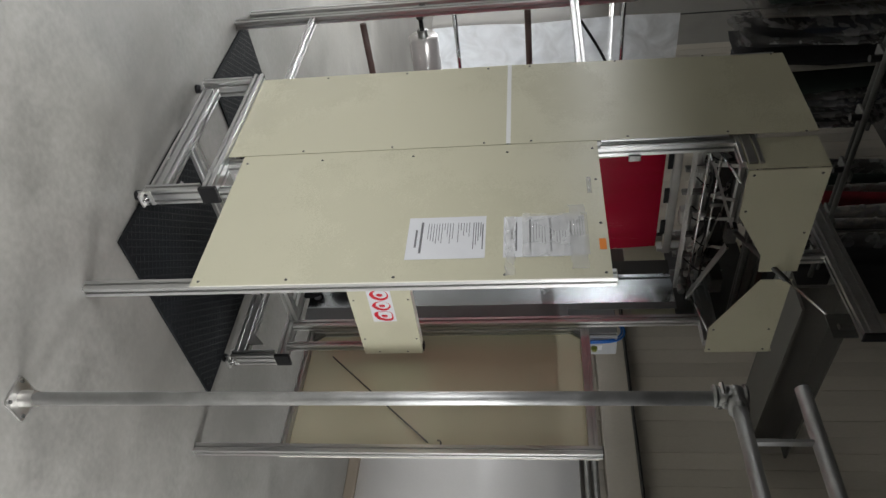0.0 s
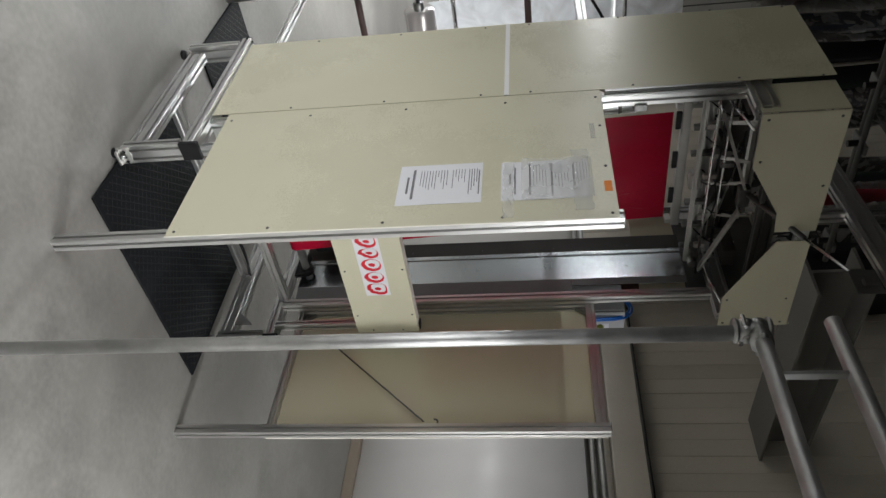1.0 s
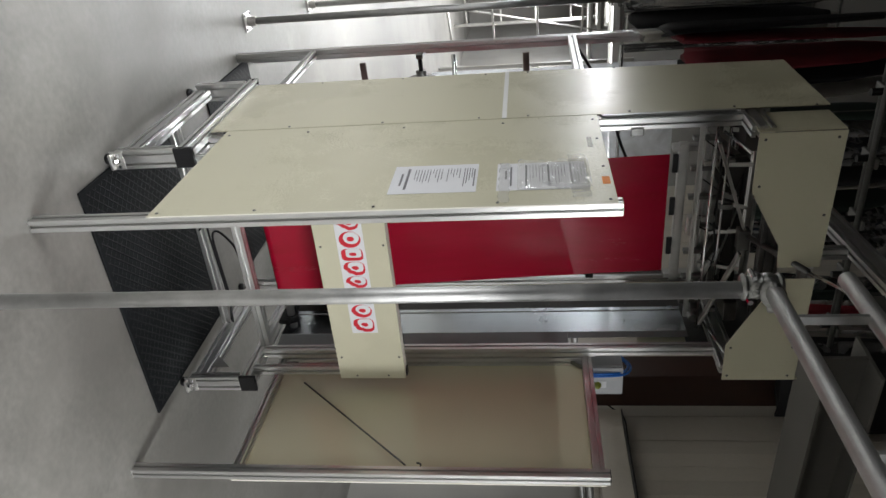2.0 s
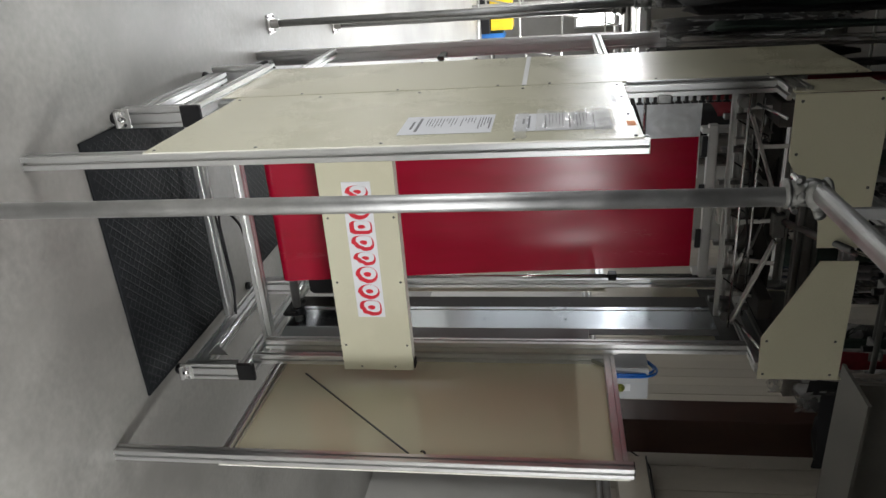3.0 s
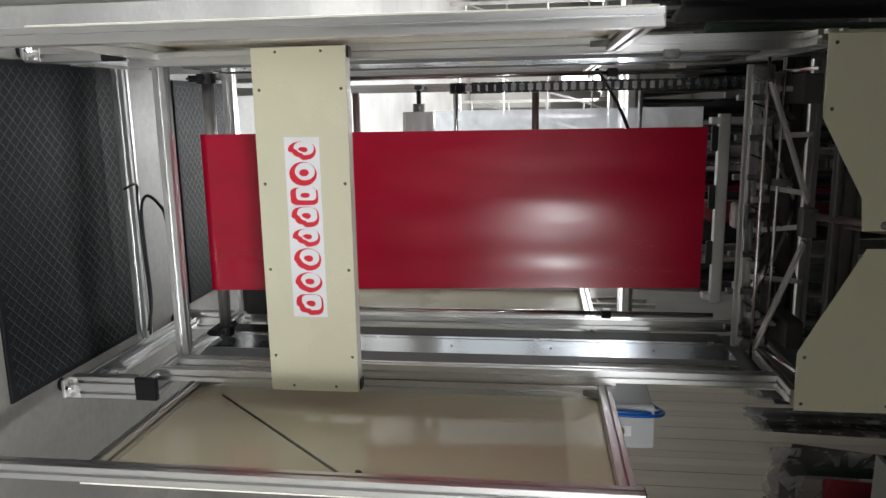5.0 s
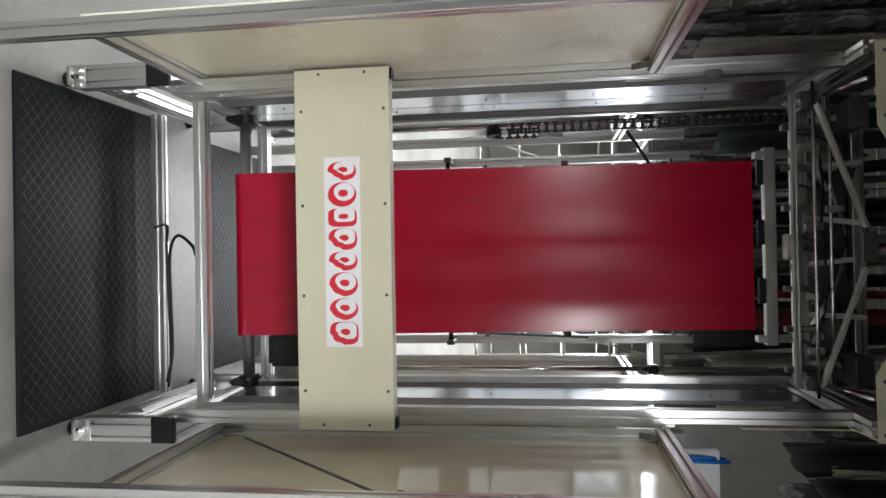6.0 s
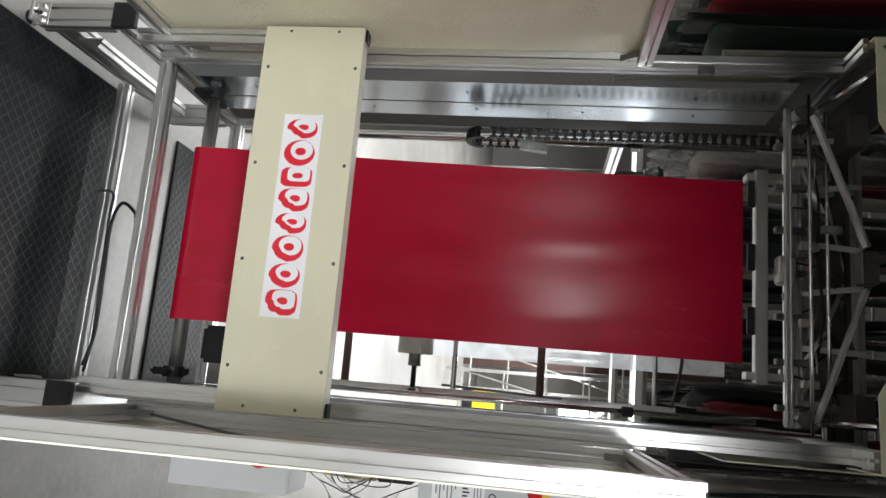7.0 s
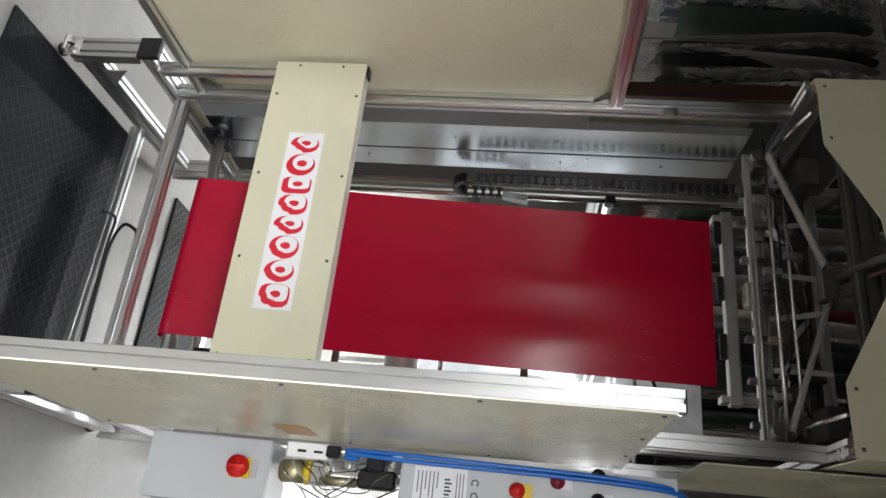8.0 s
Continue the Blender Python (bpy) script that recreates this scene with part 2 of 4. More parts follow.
def prism(poly, p0, p1, ref=None, bm=None):
    """A cross-section, a list of (x, y), drawn out from p0 to p1."""
    b = bmesh.new()
    m = axes(p0, p1, ref)
    ln = (Vector(p1) - Vector(p0)).length
    lo = [b.verts.new(m @ Vector((x, y, 0)) + Vector(p0)) for x, y in poly]
    hi = [b.verts.new(m @ Vector((x, y, ln)) + Vector(p0)) for x, y in poly]
    n = len(poly)
    for i in range(n):
        b.faces.new((lo[i], lo[(i + 1) % n], hi[(i + 1) % n], hi[i]))
    b.faces.new(lo[::-1])
    b.faces.new(hi)
    return join(bm, b)


def slot_section(w, h, cell=0.045):
    """The outline of a T-slot profile w by h: one groove to each cell of each side."""
    def side(length, depth=0.012, half=0.0055):
        k = max(1, round(length / cell))
        pts = [0.0015 - length / 2]
        out = [(pts[0], 0.0)]
        for i in range(k):
            c = -length / 2 + (i + 0.5) * length / k
            out += [(c - half, 0.0), (c - half * 0.8, -depth), (c + half * 0.8, -depth), (c + half, 0.0)]
        return out + [(length / 2 - 0.0015, 0.0)]
    pts = []
    for a, d in side(w):
        pts.append((a, -h / 2 - d))
    for a, d in side(h):
        pts.append((w / 2 + d, a))
    for a, d in side(w):
        pts.append((-a, h / 2 + d))
    for a, d in side(h):
        pts.append((-w / 2 - d, -a))
    return pts


def profile(p0, p1, w=0.045, h=0.045, ref=None, bm=None):
    return prism(slot_section(w, h), p0, p1, ref, bm)


def cyl(p0, p1, r, seg=16, r2=None, bm=None, bevel=0.0):
    b = bmesh.new()
    ln = (Vector(p1) - Vector(p0)).length
    bmesh.ops.create_cone(b, cap_ends=True, segments=seg, radius1=r, radius2=r if r2 is None else r2, depth=ln)
    if bevel:
        rim = [e for e in b.edges if abs(e.verts[0].co.z - e.verts[1].co.z) < 1e-6]
        bmesh.ops.bevel(b, geom=rim, offset=bevel, segments=2, affect="EDGES")
    m = Matrix.Translation((Vector(p0) + Vector(p1)) / 2) @ axes(p0, p1)
    bmesh.ops.transform(b, matrix=m, verts=b.verts)
    return join(bm, b)


def sphere(c, r, bm=None, u=14, v=10, scale=(1, 1, 1)):
    b = bmesh.new()
    bmesh.ops.create_uvsphere(b, u_segments=u, v_segments=v, radius=r)
    for q in b.verts:
        q.co = Vector(c) + Vector((q.co.x * scale[0], q.co.y * scale[1], q.co.z * scale[2]))
    return join(bm, b)


def hose(points, r, seg=8, steps=6, bm=None):
    """A round hose or cable along a smooth line through the points."""
    pts = [Vector(p) for p in points]
    line = []
    for i in range(len(pts) - 1):
        a, b1, c, d = pts[max(i - 1, 0)], pts[i], pts[i + 1], pts[min(i + 2, len(pts) - 1)]
        for k in range(steps):
            t = k / steps
            line.append(0.5 * ((2 * b1) + (c - a) * t + (2 * a - 5 * b1 + 4 * c - d) * t * t + (3 * b1 - a - 3 * c + d) * t ** 3))
    line.append(pts[-1])
    b = bmesh.new()
    rings = []
    x = None
    for i, p in enumerate(line):
        d = (line[min(i + 1, len(line) - 1)] - line[max(i - 1, 0)]).normalized()
        if x is None:
            x = d.orthogonal().normalized()
        x = (x - d * x.dot(d)).normalized()
        y = d.cross(x)
        rings.append([b.verts.new(p + r * (math.cos(2 * math.pi * k / seg) * x + math.sin(2 * math.pi * k / seg) * y)) for k in range(seg)])
    for r0, r1 in zip(rings, rings[1:]):
        for k in range(seg):
            b.faces.new((r0[k], r0[(k + 1) % seg], r1[(k + 1) % seg], r1[k]))
    b.faces.new(rings[0][::-1])
    b.faces.new(rings[-1])
    return join(bm, b)


def plate(poly, thick, plane, at, bm=None):
    """A flat plate: its outline in the plane 'xz', 'yz' or 'xy', from at to at + thick on the third axis."""
    b = bmesh.new()
    put = {"xz": lambda u, v, w: (u, w, v), "yz": lambda u, v, w: (w, u, v), "xy": lambda u, v, w: (u, v, w)}[plane]
    lo = [b.verts.new(put(u, v, at)) for u, v in poly]
    hi = [b.verts.new(put(u, v, at + thick)) for u, v in poly]
    n = len(poly)
    for i in range(n):
        b.faces.new((lo[i], lo[(i + 1) % n], hi[(i + 1) % n], hi[i]))
    b.faces.new(lo)
    b.faces.new(hi[::-1])
    return join(bm, b)


def screw(at, axis, parent, r=0.006):
    """A small domed button-head screw."""
    d = {"x": Vector((1, 0, 0)), "-x": Vector((-1, 0, 0)), "-y": Vector((0, -1, 0)), "y": Vector((0, 1, 0)), "z": Vector((0, 0, 1))}[axis]
    b = cyl(Vector(at), Vector(at) + d * 0.003, r, 10, r * 0.6)
    return part("screw", b, DARKSTEEL, parent)

# ---- the hall ----
XW, XE, YS, YN, ZC = -11.0, 3.55, -13.0, 19.0, 5.9
structure("floor", box(XW, XE + 0.2, YS, YN, -0.2, 0), CONCRETE, "worn polished concrete floor with dull grey stains", "floor")
structure("ceiling", box(XW, XE + 0.2, YS, YN, ZC, ZC + 0.2), CEIL, "dark unlit ceiling high above the machine", "ceiling")
structure("wall_south", box(XW, XE + 0.2, YS - 0.2, YS, 0, ZC), WALLPAINT, "plain painted hall wall", "wall")
structure("wall_west", box(XW - 0.2, XW, YS, YN, 0, ZC), WALLPAINT, "plain painted hall wall", "wall")
structure("wall_north", box(XW, XE + 0.2, YN, YN + 0.2, 0, ZC), WALLPAINT, "pale painted far wall of the hall", "wall")
east = structure("wall_east", box(XE + 0.03, XE + 0.2, YS, YN, 0, ZC), WALLPAINT, "wall clad with upright grey boards", "wall")


def board(w, h):
    return box(0, 0.03, 0, w, 0, h, 0.0016)


bm = board(0.1565, ZC - 2.12)
first = part("board", bm, CLAD, east)
first.location = (XE, -2.6, 2.12)
for i in range(1, 66):
    c = first.copy()
    scene.collection.objects.link(c)
    c.location = (XE + 0.002 * math.sin(i * 2.7), -2.6 + 0.1585 * i, 2.12)

# far windows in the north wall, bright with daylight
for k, wx in enumerate((-4.6, -1.2, 1.3)):
    w = thing("window_%d" % (k + 1), (wx, YN, 2.3), "bright far window with daylight behind", "window", kind="structure")
    part("pane", box(wx - 0.5, wx + 0.5, YN - 0.03, YN - 0.02, 2.35, 3.55), DAYLIGHT, w)
    fr = box(wx - 0.56, wx + 0.56, YN - 0.07, YN - 0.002, 2.27, 2.34, 0.005)
    box(wx - 0.56, wx + 0.56, YN - 0.07, YN - 0.002, 3.56, 3.63, 0.005, fr)
    box(wx - 0.56, wx - 0.5, YN - 0.07, YN - 0.002, 2.342, 3.558, 0.005, fr)
    box(wx + 0.5, wx + 0.56, YN - 0.07, YN - 0.002, 2.342, 3.558, 0.005, fr)
    part("window_frame", fr, WHITE, w)

# fluorescent battens under the lamps
for lx, ly, lz, lp, turn in LAMPS:
    lamp = thing("ceiling_lamp", (lx, ly, lz), "white fluorescent batten lamp hanging from the ceiling", "ceiling lamp", "ceiling lamps")
    ux, uy = (0, 1) if turn == 0 else (1, 0)
    part("housing", prism([(-0.17, -0.048), (-0.16, -0.048), (-0.15, 0.0), (0.15, 0.0), (0.16, -0.048), (0.17, -0.048), (0.16, 0.01), (0.09, 0.05), (-0.09, 0.05), (-0.16, 0.01)], (lx + 1.1 * ux, ly + 1.1 * uy, lz), (lx - 1.1 * ux, ly - 1.1 * uy, lz), (uy, -ux, 0)), WHITE, lamp)
    for d in (-0.06, 0.06):
        part("tube", cyl((lx + d * uy - 1.04 * ux, ly + d * ux - 1.04 * uy, lz - 0.02), (lx + d * uy + 1.04 * ux, ly + d * ux + 1.04 * uy, lz - 0.02), 0.014, 10), GLOW, lamp)
    for d in (-0.5, 0.5):
        part("hanger", cyl((lx + d * ux, ly + d * uy, lz + 0.05), (lx + d * ux, ly + d * uy, ZC), 0.006, 8), DARKSTEEL, lamp)

# white sheeted lower wall with its brown skirting and pipes
sheet_wall = thing("sheeted_partition", (3.4, 1.0, 0), "glossy white sheeted partition with a brown skirting", "partition", kind="structure")
b = bmesh.new()
rows = []
for i in range(41):
    y = -3.0 + i * 0.11
    dx = 0.012 * math.sin(i * 0.9) + 0.006 * math.sin(i * 2.3)
    rows.append((b.verts.new((3.42 + dx, y, 0.09)), b.verts.new((3.42 + dx * 0.4, y, 2.0)), b.verts.new((3.46, y, 2.0)), b.verts.new((3.46, y, 0.09))))
for r0, r1 in zip(rows, rows[1:]):
    for k in range(4):
        b.faces.new((r0[k], r1[k], r1[(k + 1) % 4], r0[(k + 1) % 4]))
b.faces.new(rows[0]); b.faces.new(rows[-1][::-1])
part("sheet", b, WHITE_GLOSS, sheet_wall, "glossy white sheet", True)
part("skirting", box(3.36, 3.5, -3.0, 1.4, 0, 0.087, 0.006), CARD, sheet_wall, "brown skirting board")
part("side_rail", box(3.40, 3.47, 1.403, 1.45, 0, 2.0, 0.004), BEAM, sheet_wall)
for nm, z, r, x in (("water_pipe", 2.06, 0.022, 3.40), ("water_pipe", 2.13, 0.03, 3.43)):
    single(nm, cyl((x, -4, z), (x, 6, z), r, 14), PIPE, "grey metal pipe running along the wall", "pipe", "wall pipes", True)
duct = thing("wall_duct", (3.4, 1.0, 2.22), "dull grey sheet-metal duct running along the clad wall", "duct", kind="structure")
part("body", box(3.38, 3.535, -4, 2.7, 2.22, 2.485, 0.006), CLAD, duct)
part("lid_lip", box(3.374, 3.535, -4, 2.7, 2.487, 2.499, 0.002), BEAM, duct, "dark lip of the lid")
part("cable", hose([(3.43, 2.9, 2.30), (3.42, 2.75, 2.42), (3.40, 2.6, 2.507), (3.39, 2.2, 2.507), (3.39, 0.6, 2.507), (3.39, -3.9, 2.507)], 0.008, 8, 6), BLACK, duct, "black cable lying along the lid", True)
structure("column_3", box(-2.64, -2.50, 2.93, 3.07, 0, ZC, 0.004), BROWN, "dark red-brown steel hall column", "column")
structure("column_1", box(3.0, 3.36, 2.72, 3.02, 0, ZC, 0.006), BROWN, "dark brown steel hall column", "column")

# ---- hanging garments under the ceiling ----


def garment(mat, wrap, w, depth, length, seed):
    """A garment on a hanger, seen from its edge: shoulders, folds and hem; hung from z = 0 downwards, thin along x."""
    rnd = random.Random(seed)
    g = thing("hanging_garment", (0, 0, 0), "dark garment on a hanger under a clear plastic cover" if wrap else "dark garment hanging from an overhead rail", "garment", "garments on the rails")
    b = bmesh.new()
    nz, na = 9, 18
    ph = [rnd.uniform(0, 6.28) for _ in range(4)]
    rings = []
    for i in range(nz):
        t = i / (nz - 1)
        sh = min(1.0, 0.18 + 1.1 * math.sqrt(t * 2.2)) if t < 0.35 else 1.0 + 0.12 * (t - 0.35)
        ring = []
        for k in range(na):
            a = 2 * math.pi * k / na
            f = 1 + 0.18 * t * math.sin(5 * a + ph[0] + 2 * t) + 0.1 * t * math.sin(9 * a + ph[1])
            ring.append(b.verts.new((w * f * math.cos(a) * (0.5 + 0.5 * t), depth * sh * f * math.sin(a), -0.08 - length * t + 0.03 * math.sin(3 * a + ph[2]) * t)))
        rings.append(ring)
    for r0, r1 in zip(rings, rings[1:]):
        for k in range(na):
            b.faces.new((r0[k], r0[(k + 1) % na], r1[(k + 1) % na], r1[k]))
    b.faces.new(rings[0]); b.faces.new(rings[-1][::-1])
    part("cloth", b, mat, g, smooth=True)
    part("hook", hose([(0, 0, -0.09), (0, 0.0, -0.02), (0, 0.03, 0.02), (0, 0.0, 0.045), (0, -0.025, 0.02)], 0.003, 6, 4), DARKSTEEL, g)
    if wrap:
        b = bmesh.new()
        rings = []
        for i in range(nz):
            t = i / (nz - 1)
            sh = min(1.0, 0.2 + 1.1 * math.sqrt(t * 2.2)) if t < 0.35 else 1.0
            rings.append([b.verts.new((1.3 * w * (0.5 + 0.5 * t) * math.cos(2 * math.pi * k / na) * (1 + 0.22 * math.sin(7 * k + 3 * t + ph[3])),
                                       1.08 * depth * sh * math.sin(2 * math.pi * k / na), -0.07 - (length + 0.16) * t + 0.04 * math.sin(k * 1.9))) for k in range(na)])
        for r0, r1 in zip(rings, rings[1:]):
            for k in range(na):
                b.faces.new((r0[k], r0[(k + 1) % na], r1[(k + 1) % na], r1[k]))
        part("plastic_cover", b, WRAP, g, "crumpled clear plastic cover", True)
    return g


KINDS = [garment(CLOTHS[0], True, 0.05, 0.27, 1.9, 1), garment(CLOTHS[1], False, 0.05, 0.26, 1.7, 2), garment(CLOTHS[2], True, 0.045, 0.25, 1.85, 3),
         garment(CLOTHS[3], False, 0.05, 0.26, 1.75, 4), garment(CLOTHS[0], False, 0.06, 0.28, 1.95, 5), garment(CLOTHS[4], True, 0.055, 0.27, 1.8, 6), garment(CLOTHS[5], False, 0.045, 0.25, 1.75, 7)]
used = set()
rnd = random.Random(12)


def hang(x, y, z, turn, stretch):
    k = rnd.choice((0, 0, 1, 2, 3, 4, 4, 5, 0, 6, 1))
    m = pose(x, y, z, rnd.uniform(-3, 3), rnd.uniform(-4, 4), turn + rnd.uniform(-14, 14)) @ Matrix.Diagonal((1, 1, stretch * rnd.uniform(0.93, 1.05), 1))
    if k in used:
        copy_thing(KINDS[k], m @ Matrix.Diagonal((1, 1, 1 / KINDS[k].scale.z, 1)))
    else:
        KINDS[k].matrix_basis = m
        used.add(k)


RAILS = [((-5.6, 5.2, 5.66), (1.3, 5.2, 5.66)), ((3.15, 2.5, 5.8), (3.15, 4.3, 5.8)), ((-5.6, 7.4, 5.66), (2.3, 7.4, 5.66)), ((1.42, 5.2, 5.84), (3.3, 5.2, 5.84))]
for n, (a, c) in enumerate(RAILS):
    rail = thing("overhead_rail", a, "steel tube rail hung from the ceiling for garments", "rail", "garment rails")
    part("tube", cyl(a, c, 0.017, 12), PIPE, rail, "", True)
    va, vc = Vector(a), Vector(c)
    for k in range(5):
        p = va.lerp(vc, (k + 0.5) / 5)
        part("hanger_rod", cyl(p, (p.x, p.y, ZC), 0.008, 8), DARKSTEEL, rail)
    ln = (vc - va).length
    k = 0.05
    while k < ln - 0.05:
        p = va.lerp(vc, k / ln)
        hang(p.x, p.y, p.z - 0.03, 0 if n != 1 else 90, 1.32 if n in (0, 2) else 0.92)
        k += rnd.uniform(0.13, 0.21)

# ceiling beams
def i_beam(p0, p1, h=0.3, w=0.16):
    t, f = 0.012, 0.02
    poly = [(-w / 2, -h / 2), (w / 2, -h / 2), (w / 2, -h / 2 + f), (t, -h / 2 + f), (t, h / 2 - f), (w / 2, h / 2 - f), (w / 2, h / 2), (-w / 2, h / 2), (-w / 2, h / 2 - f), (-t, h / 2 - f), (-t, -h / 2 + f), (-w / 2, -h / 2 + f)]
    return prism(poly, p0, p1, (1, 0, 0) if abs(Vector(p1).x - Vector(p0).x) < 1 else (0, 1, 0))


for by in (0.6, 4.2, 9.0, 14.0):
    structure("ceiling_beam", i_beam((XW, by, 5.74), (XE, by, 5.74)), BEAM, "grey painted steel ceiling beam", "beam")
structure("crane_beam", i_beam((1.5, 1.12, 3.57), (XE, 1.2, 3.57), 0.34, 0.4), BEAM, "wide grey steel crane beam under the ceiling", "beam")

track = thing("overhead_track", (0, 1.17, 3.5), "pair of dark steel track rods with clamps hung from the ceiling", "track")
part("rod", cyl((-4.0, 1.165, 3.5), (1.45, 1.165, 3.5), 0.016, 12), DARKSTEEL, track, smooth=True)
part("rod", cyl((-4.0, 1.29, 3.54), (1.45, 1.29, 3.54), 0.016, 12), DARKSTEEL, track, smooth=True)
for k in range(15):
    x = -3.85 + 0.37 * k
    part("clamp", box(x - 0.03, x + 0.03, 1.135, 1.32, 3.51, 3.53, 0.004), DARKSTEEL, track)
    part("knob", cyl((x, 1.225, 3.45), (x, 1.225, 3.51), 0.02, 10), BLACK, track)
for x in (-3.5, -1.2, 1.1):
    part("hanger", cyl((x, 1.225, 3.53), (x, 1.225, ZC), 0.008, 8), DARKSTEEL, track)

# ---- tread mats ----


def mat_sheet(name, x0, x1, y0, y1, label):
    t = thing(name, (x0, y0, 0), label, "floor mat", "mats under the machine")
    part("sheet", box(x0, x1, y0, y1, 0.0005, 0.012, 0.003), RUBBER, t)
    b = bmesh.new()
    pitch, half = 0.045, 0.0042
    ax0, ax1, ay0, ay1 = x0 + 0.02, x1 - 0.02, y0 + 0.02, y1 - 0.02
    for sx in (1, -1):
        # the line y = sx * x + c, cut off at the rim
        lo_c = min(ay0 - sx * ax0, ay0 - sx * ax1)
        hi_c = max(ay1 - sx * ax0, ay1 - sx * ax1)
        c = lo_c + pitch
        while c < hi_c - pitch:
            u0, u1 = sorted(((ay0 - c) * sx, (ay1 - c) * sx))
            u0, u1 = max(u0, ax0), min(u1, ax1)
            if u1 - u0 > 0.02:
                p, q = Vector((u0, sx * u0 + c, 0.0118)), Vector((u1, sx * u1 + c, 0.0118))
                side = Vector((-sx, 1, 0)).normalized() * half
                up = Vector((0, 0, 0.0009 if sx > 0 else 0.0007))
                v = [b.verts.new(w) for w in (p - side, q - side, q + side, p + side, p - side * 0.5 + up, q - side * 0.5 + up, q + side * 0.5 + up, p + side * 0.5 + up)]
                for f in ((0, 1, 5, 4), (1, 2, 6, 5), (2, 3, 7, 6), (3, 0, 4, 7), (4, 5, 6, 7)):
                    b.faces.new([v[k] for k in f])
            c += pitch
    o = part("tread", b, TREAD, t, "worn grey tread ribs")
    o["kind"] = "stuff"


mat_sheet("floor_mat", -0.43, 0.675, -0.28, 0.50, "black chequered rubber mat lying on the concrete floor")
mat_sheet("floor_mat", -0.40, 0.675, 0.975, 1.64, "black chequered rubber mat lying behind the machine")

# ---- the machine ----
XL, XR = -0.44, 0.685      # centre lines of the side frames
machine = thing("wrapping_machine", (0.12, 0.4, 0), "tall aluminium-framed wrapping machine with beige panels", "machine")
for x in (XL, XR):
    s = -1 if x < 0.1 else 1
    xf = x + s * 0.021
    # base: front and rear feet, two rails
    part("foot_post", profile((xf, -0.022, 0.055), (xf, -0.022, 0.298), 0.08, 0.04, (1, 0, 0)), ALU, machine)
    part("foot_post", profile((xf, 0.81, 0.055), (xf, 0.81, 0.305), 0.04, 0.085, (0, 1, 0)), ALU, machine)
    part("lower_rail", profile((xf, 0.0, 0.098), (xf, 0.766, 0.098), 0.045, 0.08, (1, 0, 0)), ALU, machine)
    part("upper_rail", profile((xf, -0.028, 0.335), (xf, 0.855, 0.335), 0.08, 0.045, (1, 0, 0)), ALU, machine)
    part("end_cap", box(xf - 0.0415, xf + 0.0415, -0.048, -0.0285, 0.299, 0.38, 0.003), BLACK, machine, "black plastic end cap")
    part("end_cap", box(xf - 0.0405, xf + 0.0405, 0.8555, 0.861, 0.312, 0.358, 0.002), BLACK, machine, "black plastic end cap")
    part("gusset", plate([(0.03, 0.14), (0.12, 0.14), (0.03, 0.23)], 0.006, "yz", x - s * 0.024 - 0.003), ALU_RAW, machine)
    for fy in (-0.022, 0.81):
        foot = part("levelling_foot", cyl((xf, fy, 0.0), (xf, fy, 0.022), 0.024, 20, 0.02, bevel=0.003), BLACK, machine, "black rubber levelling foot", True)
        part("foot_stem", cyl((xf, fy, 0.022), (xf, fy, 0.06), 0.007, 10), CHROME, foot)
        br = box(xf - 0.039, xf + 0.039, fy - 0.024, fy - 0.0205, 0.03, 0.085, 0.001) if fy < 0 else box(xf - 0.026, xf + 0.026, fy + 0.0435, fy + 0.046, 0.03, 0.085, 0.001)
        fb = part("foot_bracket", br, ALU_RAW, machine, "bright zinc foot bracket")
        if fy < 0:
            part("angle_block", box(xf - 0.032, xf + 0.032, fy - 0.048, fy - 0.0245, 0.034, 0.046, 0.002), ALU_RAW, fb)
            for bx in (-0.024, 0.0, 0.024):
                part("bolt", cyl((xf + bx, fy - 0.0245, 0.066), (xf + bx, fy - 0.033, 0.066), 0.0085, 6), CHROME, fb)
            part("nut", cyl((xf, fy - 0.036, 0.047), (xf, fy - 0.036, 0.058), 0.011, 6), CHROME, fb)
    # front upright with the cross plate on it, and the guide upright behind
    part("front_post", profile((x + s * -0.016, 0.022, 0.359), (x + s * -0.016, 0.022, 1.10), 0.045, 0.03, (1, 0, 0)), ALU, machine)
    part("upright", profile((x, 0.18, 0.359), (x, 0.18, 2.52), 0.045, 0.045, (1, 0, 0)), ALU, machine)
    part("upright", profile((x, 0.81, 0.359), (x, 0.81, 2.82), 0.045, 0.045, (1, 0, 0)), ALU, machine)
    part("head_rail", profile((x, 0.03, 2.563), (x, 0.787, 2.563), 0.045, 0.085, (1, 0, 0)), ALU, machine)
    # folded galvanised guide sheets on the inner side
    xi = x - s * 0.03
    part("guide_sheet", box(xi - 0.0015, xi + 0.0015, 0.278, 0.445, 0.42, 2.42, 0.001), GALV, machine, "galvanised guide sheet")
    part("guide_sheet", box(xi - 0.0015, xi + 0.0015, 0.455, 0.578, 0.42, 2.42, 0.001), GALV, machine, "galvanised guide sheet")
    part("seam_strip", box(xi - s * -0.004 - 0.001, xi - s * -0.004 + 0.001, 0.443, 0.457, 0.42, 2.42), DARKSTEEL, machine)
    # rear sheet in the channel: the dark colour stands in for shade
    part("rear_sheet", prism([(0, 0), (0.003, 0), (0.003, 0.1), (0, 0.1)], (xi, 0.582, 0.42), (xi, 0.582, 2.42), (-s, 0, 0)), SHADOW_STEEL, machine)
    part("slide_rail", cyl((xi - s * 0.03, 0.76, 0.42), (xi - s * 0.03, 0.76, 2.44), 0.01, 12), CHROME, machine, "polished round slide rail", True)
